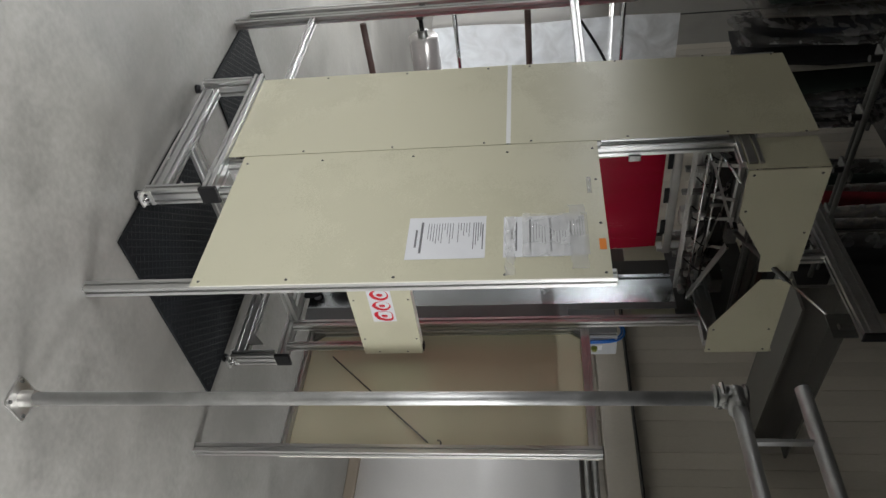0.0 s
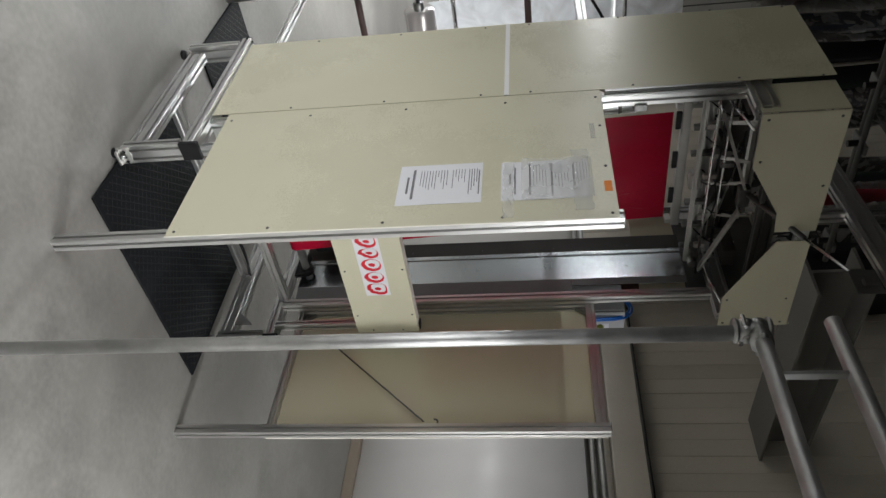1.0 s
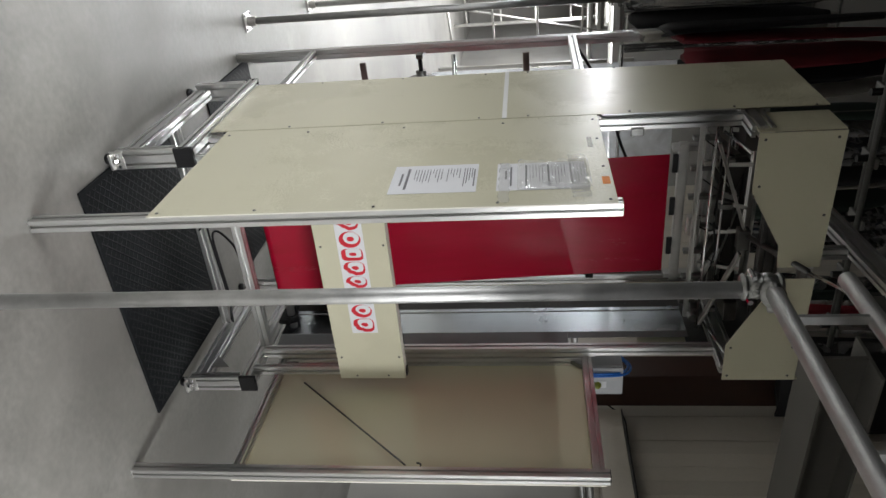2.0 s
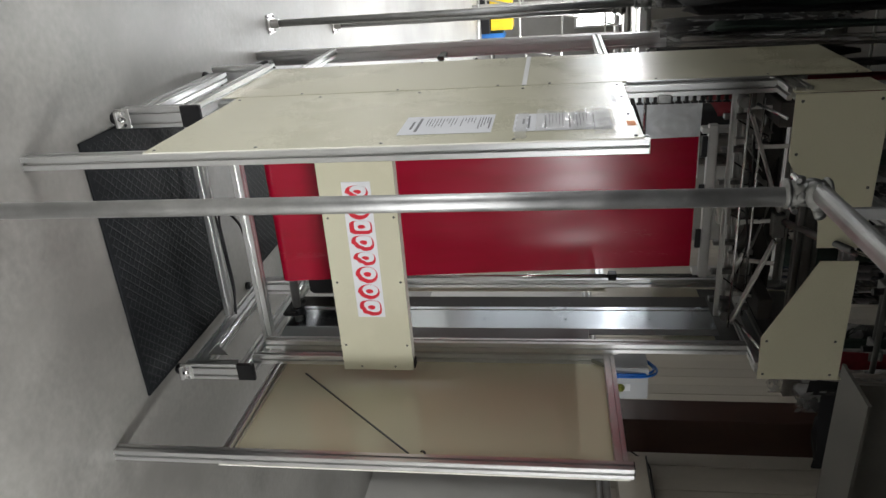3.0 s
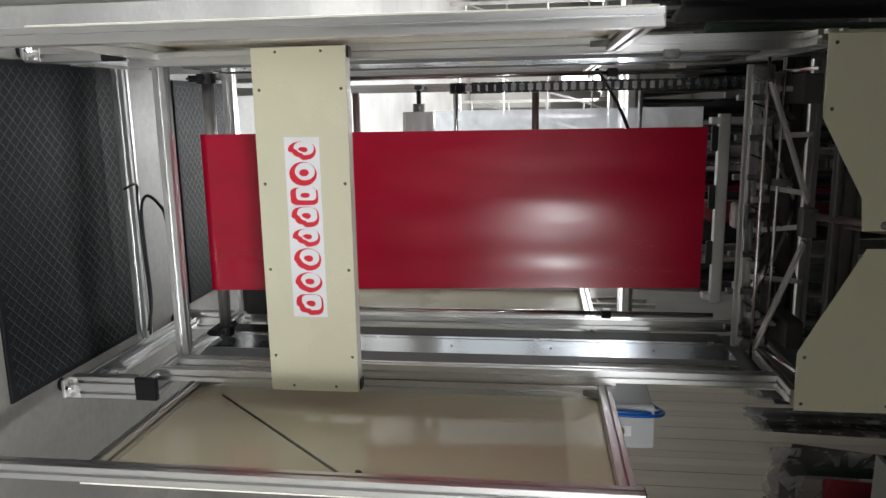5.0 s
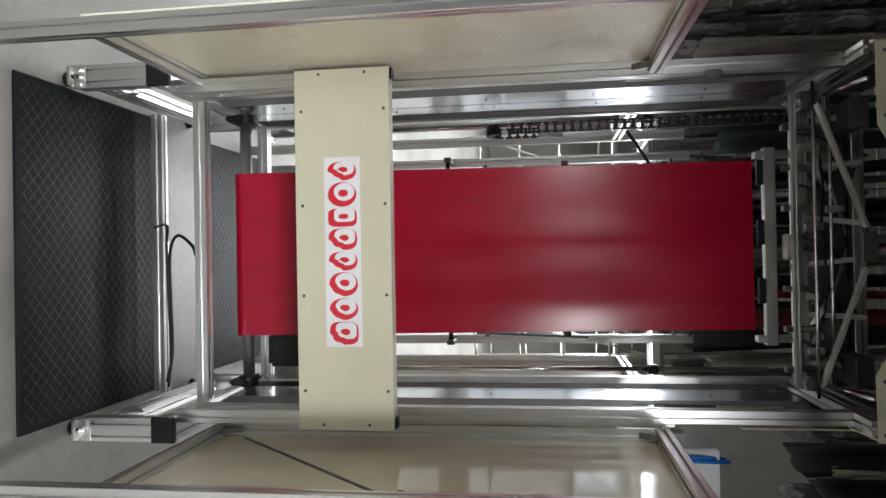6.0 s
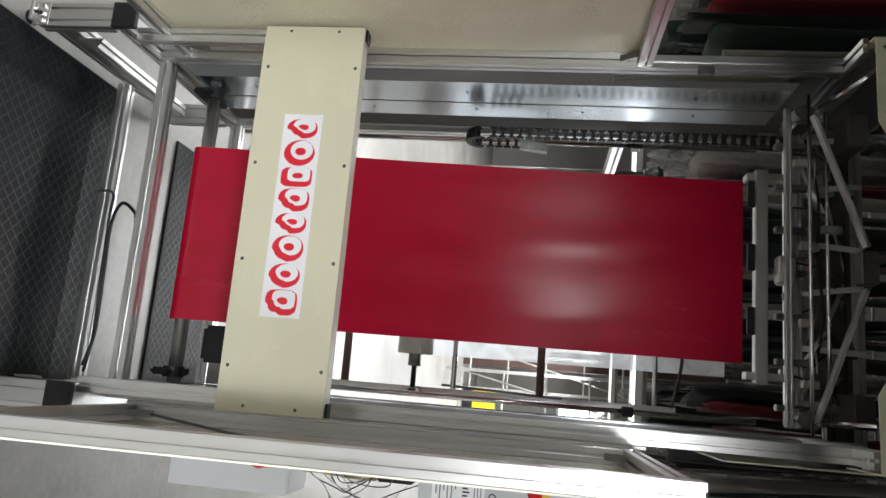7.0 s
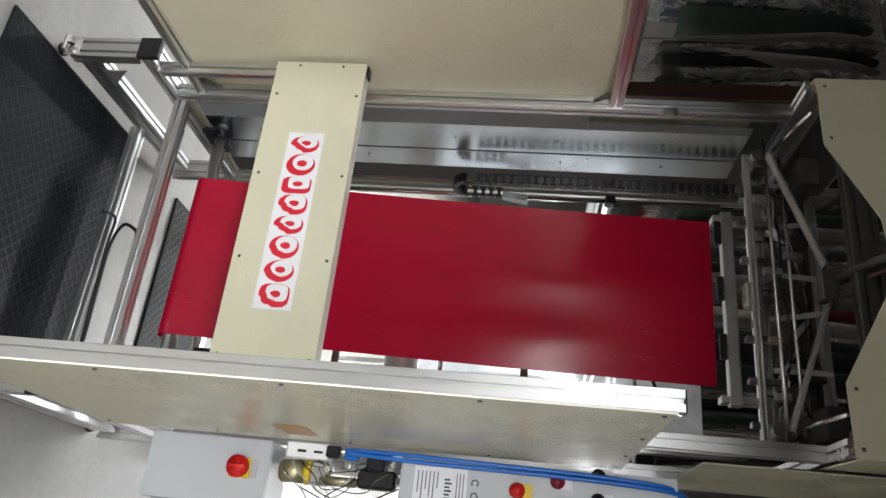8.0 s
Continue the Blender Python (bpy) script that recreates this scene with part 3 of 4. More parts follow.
    # front flange with its bent shoulder
    dz = 1.86
    part("shoulder", plate([(xi - s * 0.001, 0.2775), (xi + s * 0.0015, 0.2775), (xi + s * 0.014, 0.206), (xi + s * 0.011, 0.206)], dz - 0.42, "xy", 0.42), GALV_DARK, machine, "bent galvanised shoulder")
    part("shoulder", plate([(xi - s * 0.001, 0.2775), (xi + s * 0.0015, 0.2775), (xi + s * 0.008, 0.24), (xi + s * 0.005, 0.24)], 2.42 - dz, "xy", dz + 0.001), GALV_DARK, machine, "bent galvanised shoulder")
    for z in (0.62, 1.0, 1.38, 1.76, 2.14):
        screw((xi - s * 0.0015, 0.36, z), "-x" if s > 0 else "x", machine, 0.005)
        screw((xi - s * 0.0015, 0.51, z + 0.02), "-x" if s > 0 else "x", machine, 0.005)
    part("stop_block", box(xi - s * 0.03 - 0.018, xi - s * 0.03 + 0.018, 0.735, 0.785, 1.98, 2.02, 0.004), BLACK, machine)
for a, c in ((-0.468, -0.4635), (0.7085, 0.7195)):
    part("cover_strip", box(a, c, 0.165, 0.20, 0.43, 1.985, 0.001), ALU_RAW, machine)
part("cable_clip", box(-0.425, -0.395, 0.145, 0.157, 2.10, 2.15, 0.003), CAST, machine)

# low cross rails
part("cross_rail", profile((XL + 0.02, 0.42, 0.082), (XR - 0.02, 0.42, 0.082), 0.045, 0.045, (0, 1, 0)), ALU, machine)
part("cross_rail", profile((XL + 0.024, 0.215, 0.362), (XR - 0.024, 0.215, 0.362), 0.045, 0.045, (0, 1, 0)), ALU, machine)
part("cross_rail", profile((XL + 0.024, 0.81, 0.36), (XR - 0.024, 0.81, 0.36), 0.045, 0.045, (0, 1, 0)), ALU, machine)
part("cross_rail", profile((XL + 0.024, 0.81, 0.72), (XR - 0.024, 0.81, 0.72), 0.045, 0.045, (0, 1, 0)), ALU, machine)

# cross plate with the maker's sign
front = part("front_plate", box(-0.452, 0.706, -0.004, 0.0, 0.788, 1.10, 0.0012), BEIGE, machine, "beige cross plate")
part("plate_flange", box(-0.452, 0.703, 0.0005, 0.05, 1.0965, 1.0995), EDGE_WHITE, machine)
part("end_cap", box(-0.452, -0.415, 0.0085, 0.05, 1.1, 1.106, 0.002), BLACK, machine, "black plastic end cap")
part("end_cap", box(0.664, 0.703, 0.0085, 0.05, 1.1, 1.106, 0.002), BLACK, machine, "black plastic end cap")
for x in (-0.319, -0.015, 0.275, 0.58):
    for z in (0.81, 1.082):
        screw((x, -0.004, z), "-y", machine, 0.0055)
for x in (-0.437, 0.688):
    for z in (0.87, 1.02):
        screw((x, -0.004, z), "-y", machine, 0.005)
sign = part("sign", box(-0.168, 0.438, -0.0058, -0.0045, 0.884, 1.002), PAPER, machine, "white sign with red block shapes")


def blob(cx, cz, rx, rz, power=3.2, cut=0.0, n=20):
    """A rounded block outline, with one corner cut back."""
    pts = []
    for i in range(n):
        a = 2 * math.pi * i / n
        c, d = math.cos(a), math.sin(a)
        k = (abs(c) ** power + abs(d) ** power) ** (-1 / power)
        if c > 0 and d < 0:
            k *= 1 - cut
        pts.append((cx + rx * k * c, cz + rz * k * d))
    return pts


# eight red rounded blocks with pale cores pushed up and aside, so that red shows as a shade below
x = -0.152
for i, w in enumerate((0.058, 0.076, 0.056, 0.066, 0.058, 0.074, 0.068, 0.07)):
    cx, cz = x + w / 2, 0.943
    power, cut = (2.4, 2.0, 5.0, 3.0, 2.6, 2.2, 2.0, 4.0)[i], (0.3, 0.0, 0.0, 0.25, 0.3, 0.12, 0.1, 0.2)[i]
    part("block", plate(blob(cx, cz, w * 0.52, 0.047, power, cut), 0.0006, "xz", -0.0070), LOGO_RED, sign)
    part("core", plate(blob(cx - 0.008, cz + 0.007, w * 0.38, 0.034, power, cut), 0.0006, "xz", -0.0080), PAPER, sign)
    part("inner_block", plate(blob(cx - 0.004, cz + 0.004, w * 0.15, 0.016, 2.2, cut), 0.0006, "xz", -0.0090), LOGO_RED, sign)
    x += w + 0.008

# left side panel, upper and lower, with a pale joint strip; it narrows at the top
XS = -0.4695
part("side_panel", plate([(0.205, 0.315), (0.835, 0.315), (0.835, 1.595), (0.205, 1.595)], 0.004, "yz", XS - 0.004), BEIGE, machine, "beige side panel")
part("side_panel", plate([(0.205, 1.612), (0.835, 1.612), (0.80, 2.852), (0.20, 2.849)], 0.004, "yz", XS - 0.004), BEIGE, machine, "beige side panel")
# dark sheets added over the inner beige faces, in place of shade in the head
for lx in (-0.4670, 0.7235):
    part("head_shade_sheet", plate([(0.21, 2.425), (0.80, 2.425), (0.78, 2.84), (0.21, 2.84)], 0.003, "yz", lx), DARKSTEEL, machine, "added dark sheet in place of the shade inside the head")
part("joint_strip", box(XS - 0.0065, XS - 0.0042, 0.206, 0.834, 1.594, 1.613), WHITE, machine, "white joint strip")
for z in (0.34, 0.7, 1.1, 1.5, 1.70, 2.1, 2.5, 2.8):
    for y in (0.22, 0.815):
        screw((XS - 0.004, y if z < 2.6 else y - 0.02, z), "-x", machine, 0.0055)
part("side_panel", plate([(0.205, 2.2), (0.835, 2.2), (0.80, 2.852), (0.20, 2.849)], 0.004, "yz", 0.728), BEIGE, machine, "beige side panel")
part("stile", box(-0.4725, -0.4635, 0.19, 0.204, 1.99, 2.5, 0.001), ALU, machine)

# ---- head of the machine ----
part("head_side", plate([(0.002, 2.54), (0.196, 2.52), (0.196, 2.846), (0.002, 2.846)], 0.004, "yz", -0.452), BEIGE, machine, "beige head cover")
part("head_side", plate([(0.002, 2.54), (0.196, 2.52), (0.196, 2.846), (0.002, 2.846)], 0.004, "yz", 0.716), BEIGE, machine, "beige head cover")
part("head_front", plate([(-0.446, 2.54), (-0.205, 2.542), (0.035, 2.672), (0.135, 2.68), (0.135, 2.842), (-0.446, 2.848)], 0.004, "xz", -0.003), BEIGE, machine, "beige head cover with a slanted edge")
part("head_front", plate([(0.718, 2.525), (0.525, 2.522), (0.19, 2.70), (0.19, 2.835), (0.718, 2.832)], 0.004, "xz", -0.003), BEIGE, machine, "beige head cover with a slanted edge")
for x, z in ((-0.42, 2.565), (-0.42, 2.82), (-0.23, 2.565), (0.695, 2.545), (0.695, 2.80), (0.54, 2.545), (0.54, 2.80), (-0.1, 2.82)):
    screw((x, -0.003, z), "-y", machine, 0.006)
part("head_beam", profile((XL + 0.02, 0.026, 2.80), (XR + 0.005, 0.026, 2.80), 0.045, 0.045, (0, 1, 0)), ALU, machine)
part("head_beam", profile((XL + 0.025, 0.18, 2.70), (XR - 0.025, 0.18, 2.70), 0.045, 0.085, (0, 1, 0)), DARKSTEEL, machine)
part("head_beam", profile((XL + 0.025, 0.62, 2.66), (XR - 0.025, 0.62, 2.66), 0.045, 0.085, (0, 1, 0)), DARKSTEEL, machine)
part("head_beam", profile((XL + 0.024, 0.81, 2.80), (XR - 0.024, 0.81, 2.80), 0.045, 0.045, (0, 1, 0)), ALU, machine)
part("head_post", profile((XR + 0.012, 0.075, 2.52), (XR + 0.012, 0.075, 2.83), 0.03, 0.045, (1, 0, 0)), ALU, machine)

# ---- red sheet with its lower roller and upper clamp ----
hanging = thing("red_sheet", (0.13, 0.4, 0.4), "glossy red plastic sheet hanging down the middle of the machine", "sheet")
b = bmesh.new()
line = [(0.376 + 0.04 * math.cos(a), 0.458 + 0.04 * math.sin(a)) for a in [math.radians(v) for v in range(-60, -200, -20)]]
top = (0.482, 2.322)
x0, z0 = line[-1]
for k in range(1, 61):
    t = k / 60
    line.append((x0 + (top[0] - x0) * t + 0.012 * math.sin(math.pi * t), z0 + (top[1] - z0) * t))
nu = 64
cols = []
for (yy, zz) in line:
    row = []
    for k in range(nu + 1):
        u = k / nu
        xx = -0.168 + 0.607 * u
        ridge = math.exp(-((xx - 0.10) / 0.075) ** 2 - ((zz - 1.80) / 0.42) ** 2) + 0.9 * math.exp(-((xx - 0.335) / 0.075) ** 2 - ((zz - 1.78) / 0.36) ** 2)
        row.append(b.verts.new((xx, yy + 0.004 * math.sin(math.pi * u) * math.sin(math.pi * (zz - 0.42) / 1.9) - 0.0042 * ridge, zz)))
    cols.append(row)
for r0, r1 in zip(cols, cols[1:]):
    for k in range(nu):
        b.faces.new((r0[k], r0[k + 1], r1[k + 1], r1[k]))
shift = Vector((0, 0.0025, 0))
back = [[b.verts.new(v.co + shift) for v in row] for row in cols]
for r0, r1 in zip(back, back[1:]):
    for k in range(nu):
        b.faces.new((r0[k], r1[k], r1[k + 1], r0[k + 1]))
# the rim has corners of its own, so that it stays crisp
rim = [(cols[0], back[0]), (cols[-1], back[-1]), ([r[0] for r in cols], [r[0] for r in back]), ([r[-1] for r in cols], [r[-1] for r in back])]
for f, g in rim:
    va, vb = [b.verts.new(v.co) for v in f], [b.verts.new(v.co) for v in g]
    for k in range(len(va) - 1):
        b.faces.new((va[k], va[k + 1], vb[k + 1], vb[k]))
part("sheet", b, RED, hanging, smooth=True)

unit = thing("lower_roller", (0.12, 0.37, 0.45), "polished roller shaft in black bearings above the floor", "roller")
part("shaft", cyl((-0.40, 0.376, 0.458), (0.65, 0.376, 0.458), 0.02, 18), ALU_RAW, unit, smooth=True)
part("shaft", cyl((-0.40, 0.45, 0.44), (0.65, 0.45, 0.44), 0.011, 14), ALU_RAW, unit, smooth=True)
for x in (-0.375, 0.615):
    bb = box(x - 0.012, x + 0.012, 0.32, 0.48, 0.40, 0.47, 0.008, seg=2)
    cyl((x - 0.018, 0.376, 0.458), (x + 0.018, 0.376, 0.458), 0.036, 18, bm=bb)
    part("bearing", bb, BLACK, unit, "black flange bearing")
motor = thing("drive_motor", (0.5, 0.5, 0.45), "black gear motor beside the lower roller", "motor")
mb = box(0.445, 0.575, 0.46, 0.60, 0.50, 0.66, 0.012, seg=2)
cyl((0.51, 0.53, 0.66), (0.51, 0.53, 0.70), 0.05, 18, bm=mb)
part("housing", mb, BLACK, motor)
part("bracket", box(0.44, 0.65, 0.605, 0.613, 0.47, 0.70, 0.002), ALU_RAW, motor)

# ---- lifting gripper under the head ----
grip = thing("gripper_carriage", (0.13, 0.4, 2.4), "aluminium gripper carriage with struts, under the machine head", "carriage")
part("clamp_bar", box(-0.214, 0.497, 0.48, 0.52, 2.362, 2.402, 0.003), ALU_RAW, grip, "pale flat clamp bar")
for x in (-0.19, 0.475):
    part("bar_end", box(x - 0.012, x + 0.012, 0.485, 0.536, 2.335, 2.47, 0.002), ALU_RAW, grip)
for x in (-0.125, 0.09, 0.30):
    part("magnet", box(x - 0.045, x + 0.045, 0.472, 0.486, 2.335, 2.359, 0.002), BLACK, grip, "black clamp block")
part("carriage_rail", profile((XL + 0.06, 0.44, 2.472), (XR - 0.06, 0.44, 2.472), 0.03, 0.03, (0, 1, 0)), ALU, grip)
part("carriage_rail", profile((XL + 0.06, 0.36, 2.425), (XR - 0.06, 0.36, 2.425), 0.02, 0.02, (0, 1, 0)), ALU, grip)
part("carriage_rail", profile((XL + 0.06, 0.56, 2.50), (XR - 0.06, 0.56, 2.50), 0.045, 0.045, (0, 1, 0)), ALU, grip)
part("cross_tube", cyl((XL + 0.04, 0.285, 2.465), (XR - 0.04, 0.285, 2.465), 0.006, 12), CHROME, grip, smooth=True)
for a, c in (((-0.317, 0.25, 2.466), (0.085, 0.247, 2.607)), ((0.608, 0.275, 2.472), (0.215, 0.247, 2.604)), ((-0.30, 0.52, 2.50), (0.05, 0.50, 2.63)), ((0.58, 0.52, 2.50), (0.22, 0.50, 2.63))):
    st = part("strut", profile(a, c, 0.03, 0.012, (0, 1, 0)), ALU_RAW, grip, "flat aluminium strut")
    for p in (a, c):
        part("bolt", cyl((p[0], p[1] - 0.02, p[2]), (p[0], p[1] + 0.02, p[2]), 0.006, 10), CHROME, st)
for a, c in (((-0.2, 0.34, 2.50), (0.0, 0.60, 2.58)), ((0.45, 0.34, 2.50), (0.28, 0.60, 2.58)), ((-0.05, 0.3, 2.52), (0.1, 0.55, 2.66)), ((0.30, 0.3, 2.52), (0.16, 0.55, 2.66))):
    part("brace", prism([(-0.012, -0.002), (0.012, -0.002), (0.012, 0.002), (-0.012, 0.002)], a, c), ALU_RAW, grip)
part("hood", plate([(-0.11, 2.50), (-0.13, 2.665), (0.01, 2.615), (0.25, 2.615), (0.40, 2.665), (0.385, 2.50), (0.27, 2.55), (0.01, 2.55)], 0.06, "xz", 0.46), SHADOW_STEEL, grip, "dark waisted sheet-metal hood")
for u in (-1, 1):
    cx = 0.135 + u * 0.30
    part("folded_plate", plate([(cx, 2.495), (cx + u * 0.12, 2.50), (cx + u * 0.03, 2.60)], 0.004, "xz", 0.40), CAST, grip, "grey folded plate")
    part("folded_plate", prism([(-0.03, -0.0015), (0.03, -0.0015), (0.03, 0.0015), (-0.03, 0.0015)], (cx - u * 0.02, 0.42, 2.50), (cx - u * 0.13, 0.45, 2.57), (0, 1, 0)), ALU_RAW, grip, "grey folded plate")
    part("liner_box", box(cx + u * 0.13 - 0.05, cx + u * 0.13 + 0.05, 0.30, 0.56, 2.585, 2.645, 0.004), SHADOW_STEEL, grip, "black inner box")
part("apex_block", box(0.10, 0.20, 0.24, 0.29, 2.59, 2.64, 0.004), DARKSTEEL, grip)
part("cylinder", cyl((0.13, 0.30, 2.605), (0.115, -0.07, 2.775), 0.013, 14), DARKSTEEL, grip, "dark pneumatic cylinder", True)
part("cylinder_rod", cyl((0.115, -0.07, 2.775), (0.085, -0.36, 2.91), 0.006, 10), CHROME, grip, "polished cylinder rod", True)
part("guide_rod", cyl((0.155, 0.30, 2.625), (0.14, -0.06, 2.80), 0.006, 10), ROLLER, grip, "brown guide rod", True)
part("rod_eye", box(0.065, 0.105, -0.385, -0.35, 2.89, 2.95, 0.006), DARKSTEEL, grip)
part("top_beam", profile((0.14, 0.60, 3.0), (0.045, -0.44, 3.0), 0.045, 0.09, (1, 0, 0)), ALU, machine, "aluminium beam across the top of the head")
part("end_cap", box(0.02, 0.07, -0.449, -0.4405, 2.953, 3.047, 0.002), BLACK, machine, "black plastic end cap")
part("beam_post", profile((0.135, 0.55, 2.84), (0.135, 0.55, 2.955), 0.045, 0.045), ALU, machine)
part("beam_post", profile((0.10, 0.05, 2.83), (0.10, 0.05, 2.955), 0.045, 0.045), ALU, machine)
part("beam_plate", plate([(-0.42, 2.86), (-0.30, 2.86), (-0.30, 2.955), (-0.42, 2.955)], 0.006, "yz", 0.075), DARKSTEEL, machine)
part("valve_block", box(0.10, 0.19, 0.37, 0.42, 2.40, 2.455, 0.006), ALU_RAW, grip, "small grey valve block")
part("hose_loop", hose([(0.11, 0.38, 2.455), (0.10, 0.36, 2.50), (0.13, 0.35, 2.515), (0.16, 0.36, 2.50), (0.15, 0.38, 2.455)], 0.004, 8, 6), BLACK, grip, "black hose loop", True)
for x in (-0.35, 0.60):
    cb = box(x - 0.03, x + 0.03, 0.33, 0.47, 2.44, 2.50, 0.006)
    cyl((x, 0.30, 2.45), (x, 0.34, 2.45), 0.022, 14, bm=cb)
    part("slide_block", cb, CAST, grip)
    part("tie_rod", cyl((x, 0.27, 2.49), (x, 0.04, 2.535), 0.006, 10), CHROME, grip, smooth=True)
for i in range(7):
    x = -0.28 + i * 0.14
    part("small_bracket", box(x, x + 0.02, 0.395, 0.425, 2.40, 2.50, 0.002), CAST, grip)
part("cable", hose([(-0.3, 0.42, 2.5), (-0.1, 0.4, 2.53), (0.1, 0.36, 2.51), (0.3, 0.4, 2.54), (0.5, 0.42, 2.5)], 0.005, 8, 6), BLACK, grip, smooth=True)

rg = random.Random(21)
for i in range(14):
    x = -0.33 + i * 0.07 + rg.uniform(-0.015, 0.015)
    y = rg.choice((0.33, 0.46, 0.54, 0.60))
    z = rg.uniform(2.43, 2.56)
    part("clevis", box(x - 0.012, x + 0.012, y - 0.012, y + 0.012, z, z + rg.uniform(0.02, 0.06), 0.002), rg.choice((CAST, ALU_RAW, DARKSTEEL)), grip)
for i in range(6):
    x = -0.30 + i * 0.17
    part("upright_link", prism([(-0.009, -0.003), (0.009, -0.003), (0.009, 0.003), (-0.009, 0.003)], (x, 0.44, 2.47), (x + rg.uniform(-0.03, 0.03), 0.40, 2.66)), ALU_RAW, grip)
for i in range(5):
    x = -0.25 + i * 0.18
    part("air_hose", hose([(x, 0.42, 2.46), (x + 0.03, 0.36, 2.52), (x + 0.07, 0.40, 2.58), (x + 0.12, 0.5, 2.56), (x + 0.16, 0.55, 2.5)], 0.0035, 6, 5), BLACK, grip, smooth=True)
part("cross_plate", box(-0.36, 0.62, 0.545, 0.551, 2.53, 2.60, 0.002), ALU_RAW, grip)
part("tension_bar", cyl((-0.36, 0.48, 2.60), (0.61, 0.48, 2.60), 0.008, 10), CHROME, grip, smooth=True)
part("tension_bar", cyl((-0.36, 0.33, 2.53), (0.61, 0.33, 2.53), 0.006, 10), CHROME, grip, smooth=True)

# ---- energy chain on the left guide ----
chain = thing("cable_chain", (-0.33, 0.6, 1.4), "black plastic cable chain with a loop at its lower end", "cable chain")
path = []
z = 2.46
while z > 1.44:
    path.append((0.52, z, 0.0))
    z -= 0.032
for k in range(1, 8):
    a = math.pi * k / 8
    path.append((0.575 - 0.055 * math.cos(a), 1.43 - 0.055 * math.sin(a), a))
z = 1.45
while z < 1.57:
    path.append((0.63, z, math.pi))
    z += 0.032
b0 = box(-0.02, -0.013, -0.012, 0.012, -0.0145, 0.0145, 0.002)
box(0.013, 0.02, -0.012, 0.012, -0.0145, 0.0145, 0.002, b0)
box(-0.0125, 0.0125, -0.012, -0.009, -0.006, 0.006, 0.0, b0)
box(-0.0125, 0.0125, 0.009, 0.012, -0.006, 0.006, 0.0, b0)
lk = part("link", b0, BLACK, chain)
for n, (yy, zz, a) in enumerate(path):
    o = lk if n == 0 else lk.copy()
    if n:
        scene.collection.objects.link(o)
    # mesh vertices already sit relative to the chain's base
    o.matrix_basis = pose(0.0, 0, 0) @ Matrix.Translation(Vector((-0.325, yy, zz)) - Vector((-0.33, 0.6, 1.4))) @ Matrix.Rotation(a, 4, "X") @ Matrix.Translation(Vector((-0.33, 0.6, 1.4)))
part("anchor", plate([(0.635, 1.56), (0.66, 1.56), (0.70, 1.66), (0.66, 1.66)], 0.03, "yz", -0.34), CAST, chain, "grey anchor bracket")

# ---- guard wings in front ----


def wing(x, s, label):
    """A guard wing that stands out in front: post to the floor, rails, panel on its outer side. s: the side it faces."""
    w = thing("guard_wing", (x, -0.57, 0), label, "guard panel", "guard wings")
    xo = x + s * 0.0225
    part("post", profile((x, -0.552, 0.0), (x, -0.552, 1.985), 0.045, 0.045, (1, 0, 0)), ALU, w)
    part("bottom_rail", profile((x, -0.529, 0.452), (x, 0.2, 0.452), 0.045, 0.03, (1, 0, 0)), ALU, w)
    part("top_rail", profile((x, -0.529, 1.945), (x, 0.2, 1.945), 0.045, 0.045, (1, 0, 0)), ALU, w)
    part("rear_post", profile((x, 0.1785, 0.4685), (x, 0.1785, 1.9215), 0.044, 0.044, (1, 0, 0)), ALU, w)
    a, c = (xo, xo + 0.004) if s > 0 else (xo - 0.004, xo)
    part("panel", box(a, c, -0.574, 0.202, 0.432, 1.972, 0.0008), BEIGE, w, "beige guard panel")
    if s > 0:
        part("inner_skin", box(a - 0.0012, a - 0.0002, -0.529, 0.156, 0.468, 1.922), BEIGE_GLOSS, w, "glossy inner face of the panel")
    part("edge_strip", box(a, c, -0.5765, -0.5742, 0.432, 1.972), EDGE_WHITE, w, "white edge of the panel")
    for z in (0.46, 0.80, 1.2, 1.6, 1.95):
        for y in (-0.552, 0.15):
            screw((c if s > 0 else a, y, z), "x" if s > 0 else "-x", w, 0.006)
    for y in (-0.3, -0.05):
        screw((c if s > 0 else a, y, 1.95), "x" if s > 0 else "-x", w, 0.006)
    part("top_cap", box(x - 0.022, x + 0.022, -0.574, -0.530, 1.9855, 1.9885, 0.001), BLACK if s > 0 else ALU_RAW, w)
    for z in (0.5, 1.9):
        part("corner_bracket", plate([(0.155, z - 0.03), (0.155, z + 0.03), (0.11, z + (0.03 if z > 1 else -0.03))], 0.02, "yz", x - 0.01), CAST, w)
    return w


left_wing = wing(-0.446, -1, "beige guard wing with taped paper notices, on an aluminium post")
right_wing = wing(0.744, 1, "glossy beige guard wing with a thin dark stay rod inside")
part("stay_rod", cyl((0.735, 0.0, 0.603), (0.735, -0.512, 1.165), 0.004, 10), DARKSTEEL, right_wing, "thin dark stay rod", True)
part("hook", hose([(0.74, -0.53, 1.225), (0.73, -0.515, 1.23), (0.73, -0.505, 1.222), (0.733, -0.502, 1.212)], 0.004, 8, 4), DARKSTEEL, right_wing)

XP = -0.446 - 0.0225 - 0.004


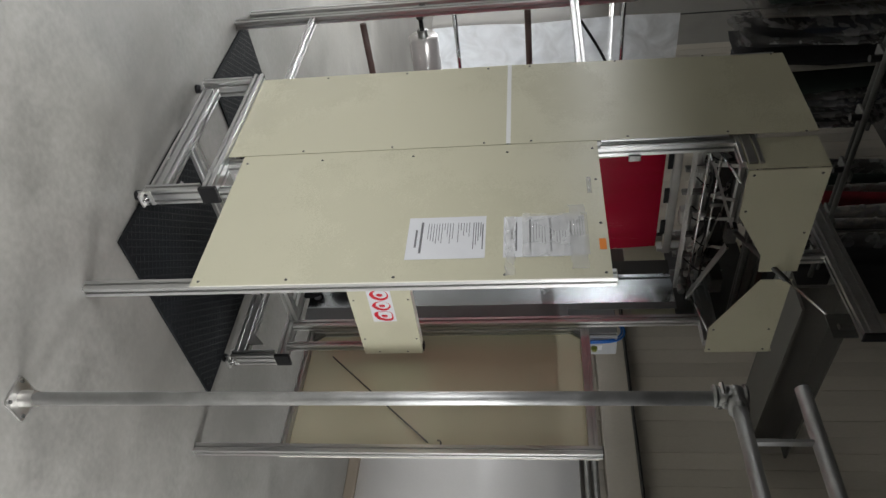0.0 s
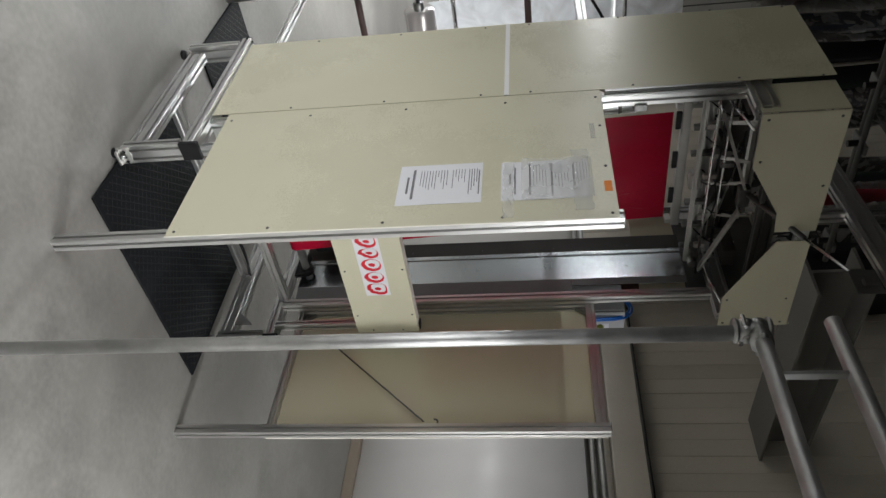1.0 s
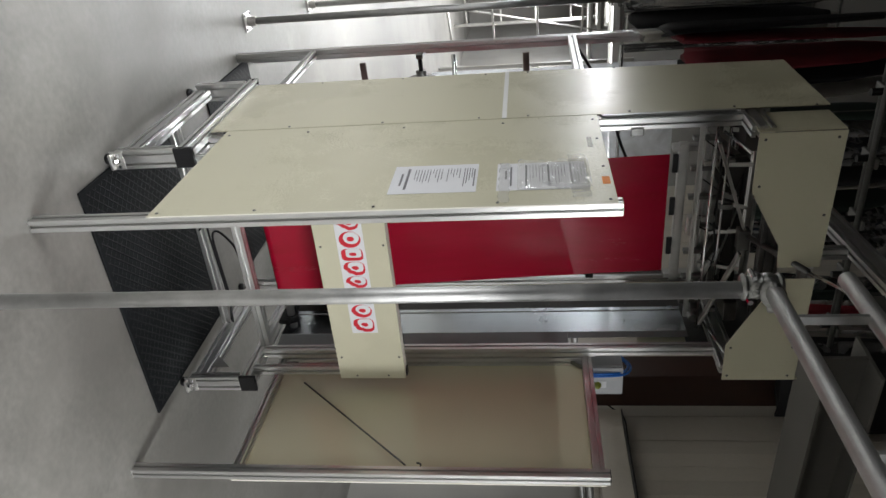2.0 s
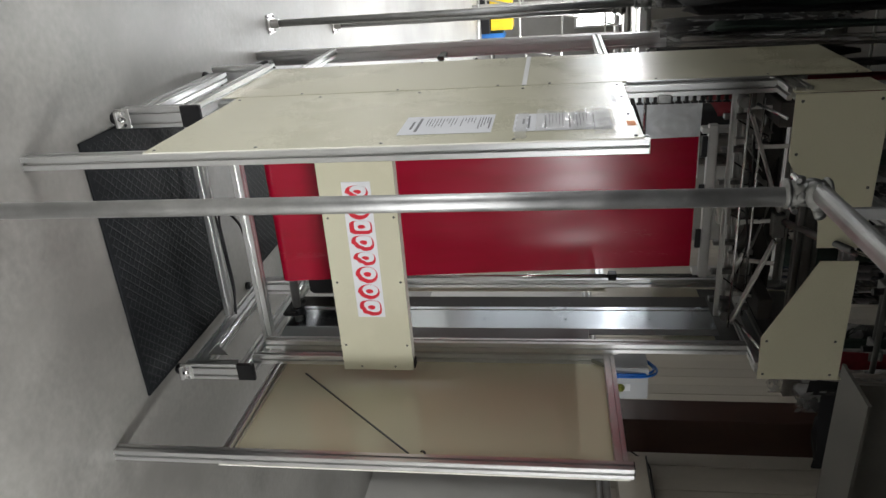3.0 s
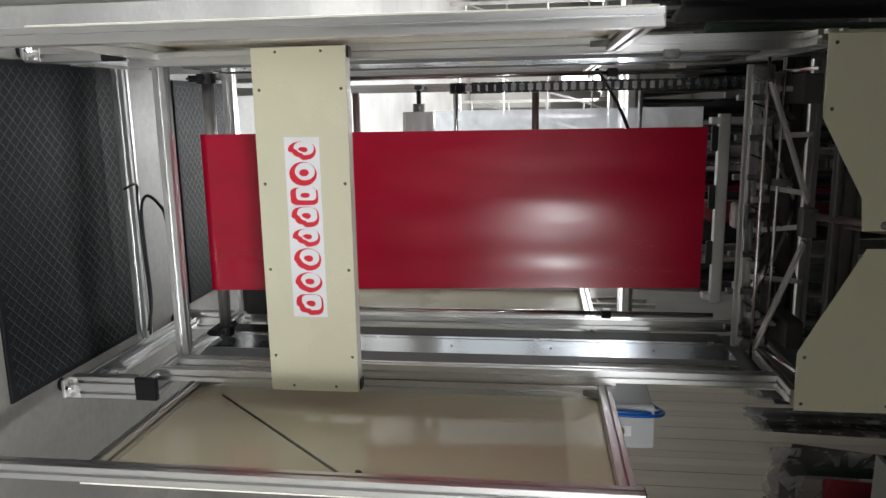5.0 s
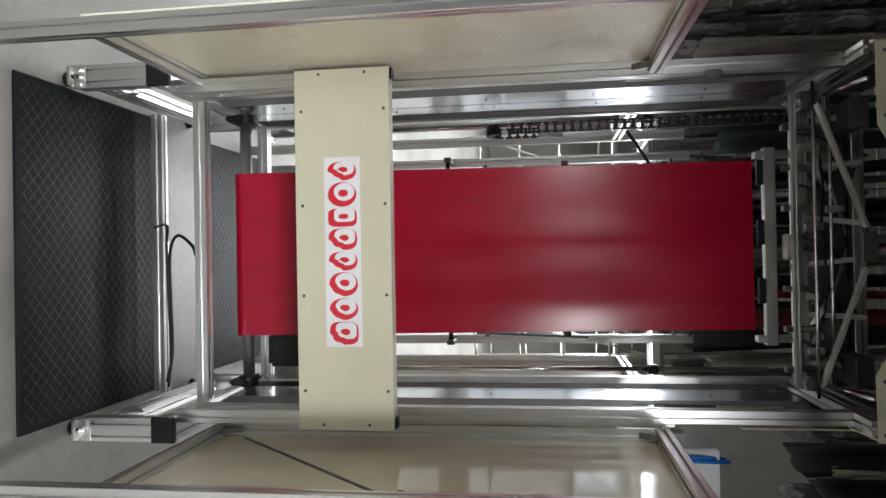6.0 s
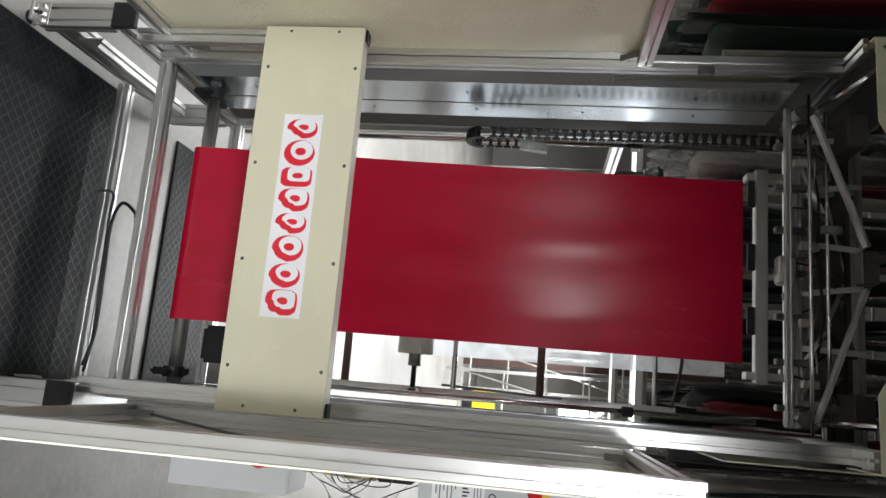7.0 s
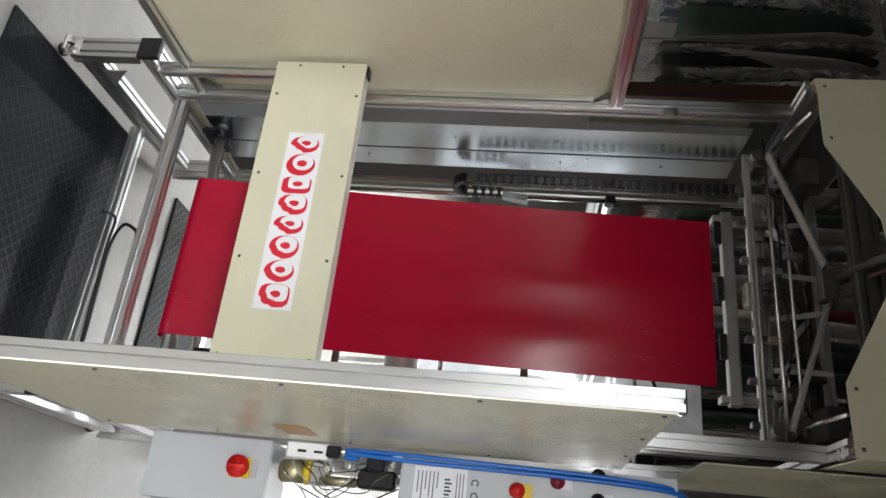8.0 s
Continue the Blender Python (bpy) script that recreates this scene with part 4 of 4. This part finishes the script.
def notice(y0, y1, z0, z1, bars, label):
    n = thing("notice", (XP, y0, z0), label, "paper notice", "notices on the guard wing")
    part("sheet", box(XP - 0.0014, XP - 0.0006, y0, y1, z0, z1), PAPER, n)
    for (u0, u1, v0, v1, mt) in bars:
        # u runs from the reader's left, which is the far side, v from the bottom
        part("text_bar", box(XP - 0.0022, XP - 0.0017, y1 - u1 * (y1 - y0), y1 - u0 * (y1 - y0), z0 + v0 * (z1 - z0), z0 + v1 * (z1 - z0)), mt, n)
    return n


rt = random.Random(5)
bars = [(0.3, 0.72, 0.10, 0.125, INK), (0.12, 0.86, 0.165, 0.195, INK)]
for k in range(16):
    v = 0.26 + k * 0.035
    if 9 < k < 11:
        continue
    bars.append((0.16, 0.16 + rt.uniform(0.15, 0.5), v, v + 0.008, INK))
for k in range(4):
    bars.append((0.16, 0.8 - 0.1 * k, 0.84 + k * 0.03, 0.85 + k * 0.03, INK))
bars.append((0.2, 0.8, 0.955, 0.97, INK))
notice(-0.468, -0.244, 1.230, 1.526, bars, "white printed paper notice taped to the beige guard wing")
bars = [(0.3, 0.6, 0.09, 0.115, INK), (0.15, 0.85, 0.15, 0.17, INK), (0.08, 0.88, 0.32, 0.342, INK_BLACK), (0.08, 0.88, 0.57, 0.592, INK_BLACK), (0.08, 0.88, 0.82, 0.842, INK_BLACK)]
for k in range(5):
    for base in (0.37, 0.62, 0.87):
        if base + k * 0.035 < 0.98:
            bars.append((0.1, rt.uniform(0.5, 0.85), base + k * 0.035, base + k * 0.035 + 0.007, INK))
n2 = notice(-0.468, -0.254, 1.592, 1.89, bars, "white printed paper notice under creased clear tape")
for z0, z1, y0, y1 in ((1.835, 1.895, -0.535, -0.20), (1.60, 1.635, -0.56, -0.255)):
    b = bmesh.new()
    rows = []
    for i in range(15):
        y = y0 + (y1 - y0) * i / 14
        rows.append([b.verts.new((XP - 0.0034 - 0.0022 * abs(math.sin(i * 1.7 + k)), y, z0 + (z1 - z0) * k / 4 + 0.003 * math.sin(i * 2.1))) for k in range(5)])
    for r0, r1 in zip(rows, rows[1:]):
        for k in range(4):
            b.faces.new((r0[k], r0[k + 1], r1[k + 1], r1[k]))
    part("tape", b, STICKY, n2, "creased clear tape", True)
b = bmesh.new()
rows = []
for i in range(26):
    z = 1.662 + 0.24 * i / 25
    rows.append([b.verts.new((XP - 0.0066 - 0.006 * max(0, math.sin(i * 0.88 + 0.5 * math.sin(k * 0.8))) ** 2 - 0.003 * math.sin(k * 1.5 + i * 0.35), -0.473 + 0.225 * k / 9, z)) for k in range(10)])
for r0, r1 in zip(rows, rows[1:]):
    for k in range(9):
        b.faces.new((r0[k], r0[k + 1], r1[k + 1], r1[k]))
part("tape", b, STICKY, n2, "creased clear tape", True)
single("orange_label", box(XP - 0.0016, XP - 0.0006, -0.44, -0.385, 1.937, 1.962), ORANGE, "small orange sticker near the top of the wing", "sticker")
single("tape_patch", box(XP - 0.0014, XP - 0.0006, -0.13, -0.035, 1.912, 1.93), STICKY, "strip of clear tape on the beige panel", "tape")

# ---- scaffold-tube posts and rails ----


def tube_post(x, y, h, r, label):
    p = thing("tube_post", (x, y, 0), label, "post", "scaffold tube posts")
    part("pipe", cyl((x, y, 0.012), (x, y, h), r, 22), PIPE, p, smooth=True)
    w, c = 0.056, 0.048
    fb = plate([(x - c, y - w), (x + c, y - w), (x + w, y - c), (x + w, y + c), (x + c, y + w), (x - c, y + w), (x - w, y + c), (x - w, y - c)], 0.008, "xy", 0.0)
    cyl((x, y, 0.006), (x, y, 0.06), r + 0.006, 20, bm=fb)
    fl = part("base_flange", fb, ALU_RAW, p, "bolted base flange")
    for dx, dy in ((-0.041, -0.041), (-0.041, 0.041), (0.041, -0.041), (0.041, 0.041)):
        part("bolt", cyl((x + dx, y + dy, 0.008), (x + dx, y + dy, 0.014), 0.007, 6), DARKSTEEL, fl)
    return p


def clamp(parent, p, r):
    b = cyl((p[0], p[1], p[2] - 0.045), (p[0], p[1], p[2] + 0.035), r + 0.008, 18, bevel=0.004)
    cyl((p[0], p[1] + 0.02, p[2] + 0.01), (p[0] - 0.006, p[1] - 0.06, p[2] + 0.01), r + 0.008, 18, bm=b, bevel=0.004)
    sphere((p[0], p[1], p[2] + 0.01), r + 0.011, b)
    for dz in (-0.047, 0.037):
        cyl((p[0], p[1], p[2] + dz - 0.006), (p[0], p[1], p[2] + dz + 0.006), r + 0.0125, 18, bm=b, bevel=0.003)
    for dx, dy, dz in ((0.0, -0.030, -0.022), (-0.030, 0.0, -0.022), (-0.026, -0.045, 0.01), (0.026, -0.045, 0.01)):
        cyl((p[0] + dx * 0.6, p[1] + dy * 0.6, p[2] + dz), (p[0] + dx * 1.3, p[1] + dy * 1.3, p[2] + dz), 0.012, 12, bm=b, bevel=0.002)
    c = part("elbow_clamp", b, CAST, parent, "cast elbow clamp with bolts", True)
    for dx, dz in ((0.035, -0.03), (-0.035, -0.03), (0.03, 0.03)):
        part("bolt", cyl((p[0] + dx, p[1] - 0.02, p[2] + dz), (p[0] + dx, p[1] + 0.02, p[2] + dz), 0.007, 8), CHROME, c)


EX, EY, EZ = -0.488, -1.055, 2.265
gate = tube_post(-0.468, -1.06, 2.24, 0.0215, "tall galvanised tube post bolted to the floor, with an overhead rail")
clamp(gate, (EX + 0.015, EY, EZ), 0.0215)
part("overhead_tube", cyl((EX, EY - 0.05, EZ + 0.01), (EX - 0.1, -5.5, EZ + 0.01), 0.0215, 20), PIPE, gate, smooth=True)
part("overhead_tube", cyl((EX + 0.01, EY + 0.02, EZ + 0.20), (EX - 0.09, -5.5, EZ + 0.20), 0.0215, 20), PIPE, gate, smooth=True)
for k in range(8):
    y = EY - 0.16 - 0.42 * k
    part("tie_bar", box(EX - 0.01 * k - 0.012, EX - 0.01 * k + 0.012, y - 0.005, y + 0.005, EZ + 0.03, EZ + 0.18, 0.001), PIPE, gate)
# far support of the overhead rail, behind the viewer
part("rear_post", cyl((EX - 0.1, -5.45, 0), (EX - 0.1, -5.45, EZ + 0.2), 0.0215, 16), PIPE, gate, smooth=True)

for px, py, h in ((-0.585, 1.80, 2.22), (-0.40, 3.15, 2.2), (-0.55, 4.3, 2.2)):
    t = tube_post(px, py, h, 0.0215, "galvanised tube post bolted to the floor behind the machine")
    clamp(t, (px, py, h), 0.0215)
    part("rail", cyl((px, py + 0.02, h + 0.01), (px + 0.02, py + 1.0, h + 0.01), 0.0215, 16), PIPE, t, smooth=True)

# ---- rear guard frames ----
for x, paneled in ((-0.437, False), (0.70, True)):
    g = thing("rear_guard", (x, 1.5, 0), "beige rear guard panel in an aluminium frame" if paneled else "open aluminium rear guard frame", "guard panel", "rear guards")
    part("post", profile((x, 1.53, 0), (x, 1.53, 2.28 if not paneled else 1.985), 0.045, 0.045, (1, 0, 0)), ALU, g)
    part("bottom_rail", profile((x, 0.815, 0.47), (x, 1.507, 0.47), 0.045, 0.03, (1, 0, 0)), ALU, g)
    part("top_rail", profile((x, 0.815, 1.945), (x, 1.507, 1.945), 0.045, 0.045, (1, 0, 0)), ALU, g)
    if paneled:
        part("panel", box(x + 0.0225, x + 0.0265, 0.78, 1.55, 0.45, 1.972, 0.001), BEIGE, g, "beige guard panel")

# ---- film reel stand behind ----
stand = thing("reel_stand", (0.1, 1.7, 0), "aluminium stand that carries a film reel behind the machine", "stand")
for x in (-0.36, 0.62):
    part("upright", profile((x, 1.78, 0.0), (x, 1.78, 2.35), 0.045, 0.045, (1, 0, 0)), ALU, stand)
    part("arm", box(x - 0.012, x + 0.012, 1.60, 1.757, 1.05, 1.09, 0.003), DARKSTEEL, stand, "dark reel arm")
part("cross_bar", cyl((-0.337, 1.62, 0.725), (0.597, 1.62, 0.725), 0.02, 14), ROLLER, stand, "brown cross bar", True)
part("guide_roller", cyl((-0.337, 1.66, 1.69), (0.597, 1.66, 1.69), 0.019, 14), ROLLER, stand, "brown rubber guide roller", True)
part("guide_roller", cyl((-0.337, 1.70, 1.26), (0.597, 1.70, 1.26), 0.014, 14), CHROME, stand, smooth=True)
part("upper_bar", cyl((-0.337, 1.70, 2.24), (0.597, 1.70, 2.24), 0.012, 14), CHROME, stand, smooth=True)
part("tension_rod", cyl((0.58, 1.72, 1.2), (0.60, 1.68, 1.8), 0.006, 8), DARKSTEEL, stand)
part("cable", hose([(-0.437, 1.30, 1.97), (-0.2, 1.27, 2.105), (0.1, 1.26, 2.205), (0.35, 1.35, 2.30), (0.597, 1.75, 2.33)], 0.008, 8, 5), BLACK, stand, "black cable slung across")
reel = thing("film_reel", (0.12, 1.62, 1.07), "reel of clear wrapping film on a black spindle", "film reel")
part("spindle", cyl((-0.345, 1.62, 1.07), (0.605, 1.62, 1.07), 0.013, 12), BLACK, reel, smooth=True)
part("core", cyl((-0.275, 1.62, 1.07), (0.50, 1.62, 1.07), 0.032, 18), CAST, reel, "pale reel core", True)
part("film_roll", cyl((-0.232, 1.62, 1.07), (0.44, 1.62, 1.07), 0.088, 40, bevel=0.004), ROLLFILM, reel, "shiny rolled film", True)
b = bmesh.new()
rows = []
pts = [(1.70, 1.12), (1.71, 1.26), (1.705, 1.45), (1.68, 1.69), (1.70, 1.95), (1.714, 2.24), (1.70, 2.40), (1.69, 2.56)]
for i, (yy, zz) in enumerate(pts):
    rows.append([b.verts.new((-0.235 + 0.67 * k / 10, yy + 0.004 * math.sin(k * 1.3 + i), zz)) for k in range(11)])
for r0, r1 in zip(rows, rows[1:]):
    for k in range(10):
        b.faces.new((r0[k], r0[k + 1], r1[k + 1], r1[k]))
part("film_web", b, FILM, reel, "clear film running up over the rollers", True)

# ---- control boxes outside the right wing ----


def cabinet(x0, x1, y0, y1, z0, z1, label):
    c = thing("control_box", (x0, y1, z0), label, "control box", "control boxes")
    part("body", box(x0, x1, y0 + 0.018, y1, z0, z1, 0.004), ENAMEL, c)
    part("seal", box(x0 + 0.004, x1 - 0.004, y0 + 0.0142, y0 + 0.0178, z0 + 0.004, z1 - 0.004), BLACK, c)
    part("door", box(x0, x1, y0, y0 + 0.014, z0, z1, 0.004, seg=2), ENAMEL, c, "grey enamelled door")
    return c


c1 = cabinet(0.765, 0.962, 0.305, 0.5, 0.528, 0.92, "grey enamelled control box with a red main switch")
lp = part("switch_plate", box(0.825, 0.885, 0.2995, 0.3045, 0.80, 0.866, 0.002), YELLOW, c1, "yellow switch plate")
part("switch_tag", box(0.828, 0.882, 0.3005, 0.3045, 0.868, 0.888, 0.001), LOGO_SHADE, c1, "grey tag")
kb = cyl((0.852, 0.2992, 0.83), (0.852, 0.277, 0.83), 0.034, 24, bevel=0.003)
box(0.844, 0.860, 0.267, 0.2775, 0.80, 0.86, 0.004, kb)
part("rotary_handle", kb, SWITCH_RED, c1, "red rotary handle", True)
c2 = cabinet(0.788, 0.95, 0.16, 0.36, 1.355, 2.12, "grey enamelled operating box with push buttons and a rating plate")
rp = part("rating_plate", box(0.815, 0.935, 0.1578, 0.1595, 1.395, 1.545), PAPER, c2, "white printed rating plate")
for k in range(6):
    part("text_bar", box(0.828, 0.828 + (0.06, 0.085, 0.05, 0.07, 0.08, 0.045)[k], 0.1570, 0.1575, 1.405 + k * 0.011, 1.4085 + k * 0.011), INK, rp)
for k in range(7):
    part("text_bar", box(0.845 + 0.010 * k, 0.850 + 0.010 * k, 0.1570, 0.1575, 1.482, 1.502 if k % 2 else 1.497), INK_BLACK, rp)
for k in range(3):
    part("text_bar", box(0.828, 0.90, 0.1570, 0.1575, 1.515 + k * 0.009, 1.518 + k * 0.009), INK, rp)
mk = part("approval_mark", plate([(0.85 + 0.0105 * math.cos(a), 1.567 + 0.0105 * math.sin(a)) for a in [math.radians(v) for v in range(40, 330, 20)]] + [(0.85 + 0.007 * math.cos(a), 1.567 + 0.007 * math.sin(a)) for a in [math.radians(v) for v in range(320, 30, -20)]], 0.0006, "xz", 0.1588), INK_BLACK, c2)
part("approval_mark", plate([(0.885 + 0.0105 * math.cos(a), 1.567 + 0.0105 * math.sin(a)) for a in [math.radians(v) for v in range(40, 330, 20)]] + [(0.885 + 0.007 * math.cos(a), 1.567 + 0.007 * math.sin(a)) for a in [math.radians(v) for v in range(320, 30, -20)]], 0.0006, "xz", 0.1588), INK_BLACK, c2)
for x, z, mt, tagm, r in ((0.859, 1.685, SWITCH_RED, YELLOW, 0.018), (0.825, 1.795, DARK_RED, PAPER, 0.016), (0.80, 1.905, BLACK, PAPER, 0.015), (0.865, 1.905, BLACK, PAPER, 0.015), (0.885, 2.0, GREEN_BTN, PAPER, 0.014), (0.90, 1.795, BLACK, PAPER, 0.015)):
    part("button_label", box(x - 0.02, x + 0.02, 0.1575, 0.1596, z + 0.002, z + 0.042, 0.0005), tagm, c2, "yellow label" if tagm is YELLOW else "white label")
    bb = cyl((x, 0.1572, z), (x, 0.150, z), r + 0.004, 18)
    cyl((x, 0.150, z), (x, 0.136, z), r, 18, r * 0.85, bm=bb, bevel=0.002)
    part("push_button", bb, mt, c2, smooth=True)

hb = hose([(0.795, 0.13, 1.22), (0.797, 0.12, 1.4), (0.80, 0.135, 1.7), (0.805, 0.14, 1.95), (0.815, 0.16, 2.10), (0.835, 0.24, 2.15), (0.85, 0.36, 2.10)], 0.006, 10, 8)
air = thing("air_hoses", (0.8, 0.13, 1.2), "pair of blue air hoses curving up to the operating box", "hose")
part("hose", hb, BLUE, air, smooth=True)
part("hose", hose([(0.805, 0.12, 1.2), (0.812, 0.118, 1.4), (0.813, 0.134, 1.7), (0.817, 0.138, 1.94), (0.827, 0.16, 2.115), (0.847, 0.25, 2.165), (0.86, 0.37, 2.11)], 0.006, 10, 8), BLUE, air, smooth=True)

prep = thing("air_service_unit", (0.85, 0.3, 1.0), "compressed-air regulator with brass bowl, fittings and tangled wires", "air unit")
part("bowl", cyl((0.85, 0.30, 0.965), (0.85, 0.30, 1.045), 0.034, 20, bevel=0.006), BRASS, prep, "dull brass filter bowl", True)
part("bowl_ring", cyl((0.85, 0.30, 1.045), (0.85, 0.30, 1.06), 0.037, 20), YELLOW, prep, smooth=True)
part("regulator", box(0.815, 0.885, 0.27, 0.33, 1.06, 1.12, 0.008), ALU_RAW, prep)
part("gauge", cyl((0.80, 0.262, 1.09), (0.80, 0.245, 1.09), 0.024, 20), CAST, prep, smooth=True)
part("manifold", box(0.775, 0.82, 0.2, 0.26, 1.0, 1.13, 0.004), WHITE, prep, "white valve manifold")
for z in (1.035, 1.085):
    part("port", box(0.797, 0.804, 0.1985, 0.2005, z, z + 0.026), BLACK, prep, "dark port")
part("silencer", cyl((0.872, 0.262, 1.10), (0.872, 0.255, 1.215), 0.014, 14, bevel=0.003), BRASS, prep, "dull bronze silencer", True)
part("lower_body", box(0.83, 0.885, 0.24, 0.30, 1.215, 1.33, 0.008), BLACK, prep, "black valve body")
for fx, fz in ((0.845, 1.13), (0.80, 1.145), (0.83, 1.19), (0.86, 1.345), (0.81, 1.31)):
    part("fitting", cyl((fx, 0.235, fz), (fx, 0.20, fz), 0.010, 8, bevel=0.002), CHROME, prep, "bright threaded fitting")
    part("fitting_nut", cyl((fx, 0.245, fz), (fx, 0.234, fz), 0.014, 6), CAST, prep)
part("coil", box(0.782, 0.815, 0.165, 0.199, 1.13, 1.17, 0.004), BLACK, prep)
part("coil", box(0.785, 0.818, 0.165, 0.199, 1.185, 1.225, 0.004), BLUE, prep, "blue valve coil")
part("coil", box(0.79, 0.84, 0.20, 0.27, 1.245, 1.30, 0.006), BLACK, prep)
rw = random.Random(3)
for k in range(9):
    wx, wy, z0 = 0.80 + 0.010 * k, 0.215 + rw.uniform(-0.01, 0.03), 1.0 + rw.uniform(0, 0.1)
    sag, ln = rw.uniform(0.03, 0.09), rw.uniform(0.16, 0.26)
    p = [(wx + sag * math.sin(math.pi * j / 6), wy + 0.02 * math.sin(j * 1.3 + k), z0 + ln * j / 6 + 0.015 * math.sin(j * 1.7 + 2 * k)) for j in range(7)]
    part("wire", hose(p, 0.0018, 6, 6), (BLACK, CAST, LOGO_SHADE, BLACK, DARKSTEEL)[k % 5], prep, smooth=True)
part("backing_rail", profile((0.80, 0.44, 0.93), (0.80, 0.44, 1.355), 0.045, 0.045), ALU, prep)
single("tape_label", box(0.7712, 0.7718, -0.06, 0.095, 1.03, 1.12), TAPE, "strip of amber packing tape on the guard wing", "tape")

# loose cable on the floor under the machine
cb = thing("loose_cable", (0.1, 0.3, 0.1), "black cable drooping between the low cross rails", "cable")
part("cable", hose([(0.62, 0.36, 0.135), (0.5, 0.385, 0.145), (0.3, 0.37, 0.15), (0.12, 0.35, 0.16), (0.06, 0.30, 0.22), (0.10, 0.25, 0.30), (0.14, 0.21, 0.335)], 0.006, 8, 8), BLACK, cb, smooth=True)
part("cable", hose([(0.64, 0.37, 0.135), (0.52, 0.40, 0.13), (0.3, 0.38, 0.135), (0.1, 0.37, 0.135), (0.02, 0.33, 0.16), (0.03, 0.26, 0.15)], 0.005, 8, 8), BLACK, cb, smooth=True)

# ---- far end of the hall ----


def ladder_frame(x, y, w, h, turn, label):
    l = thing("rack_frame", (x, y, 0), label, "rack", "metal rack frames")
    m = Matrix.Translation((x, y, 0)) @ Matrix.Rotation(math.radians(turn), 4, "Z")

    def q(a, c, e):
        return m @ Vector((a, c, e))
    for u in (-w / 2, w / 2):
        part("upright", prism([(-0.03, -0.03), (0.03, -0.03), (0.03, 0.03), (-0.03, 0.03)], q(u, 0, 0), q(u, 0, h)), ALU_RAW, l)
    k = 0.3
    while k < h:
        part("rung", cyl(q(-w / 2, 0, k), q(w / 2, 0, k), 0.02, 8), ALU_RAW, l)
        k += 0.78
    part("brace", cyl(q(-w / 2, 0.04, 0.3), q(w / 2, 0.04, h - 0.3), 0.018, 8), ALU_RAW, l)
    return l


for x, y, w, h, t in ((-0.5, 11.0, 0.9, 3.6, 10), (0.6, 11.6, 0.8, 3.8, -20), (1.6, 10.6, 0.9, 3.8, 30), (-1.7, 12.3, 1.0, 3.4, 0), (2.6, 11.2, 0.7, 3.6, 60), (0.1, 13.4, 0.9, 4.0, 0), (1.9, 14.2, 1.1, 4.0, 15), (2.7, 8.6, 0.9, 3.4, 80)):
    ladder_frame(x, y, w, h, t, "bright metal rack frame with rungs, standing far back")
crate = thing("yellow_crate", (0.92, 15.5, 0), "yellow box on a dark trolley beside a blue sheet", "crate")
part("box", box(0.6, 1.3, 15.2, 15.9, 0.22, 0.74, 0.02), YELLOW, crate)
part("trolley", box(0.5, 1.37, 15.15, 15.95, 0.0, 0.21, 0.02), BLACK, crate, "dark trolley")
single("tarpaulin", plate([(1.38, 0.0), (1.82, 0.0), (1.72, 0.22), (1.57, 0.45), (1.47, 0.55), (1.38, 0.5)], 0.5, "xz", 15.3), BLUE_TARP, "crumpled blue tarpaulin heaped on the floor", "tarpaulin")
cup = thing("wall_cupboard", (-0.9, 16.5, 0), "tall pale steel cupboard far back in the hall", "cupboard")
part("body", box(-1.9, -0.2, 16.3, 17.0, 0.0, 2.0, 0.01), WALLPAINT, cup)
part("door", box(-1.88, -1.06, 16.275, 16.298, 0.08, 1.97, 0.006), WALLPAINT, cup)
part("door", box(-1.04, -0.22, 16.275, 16.298, 0.08, 1.97, 0.006), WALLPAINT, cup)
structure("column_2", box(-0.15, 0.02, 14.8, 15.0, 0, ZC, 0.004), BROWN, "brown steel hall column", "column")
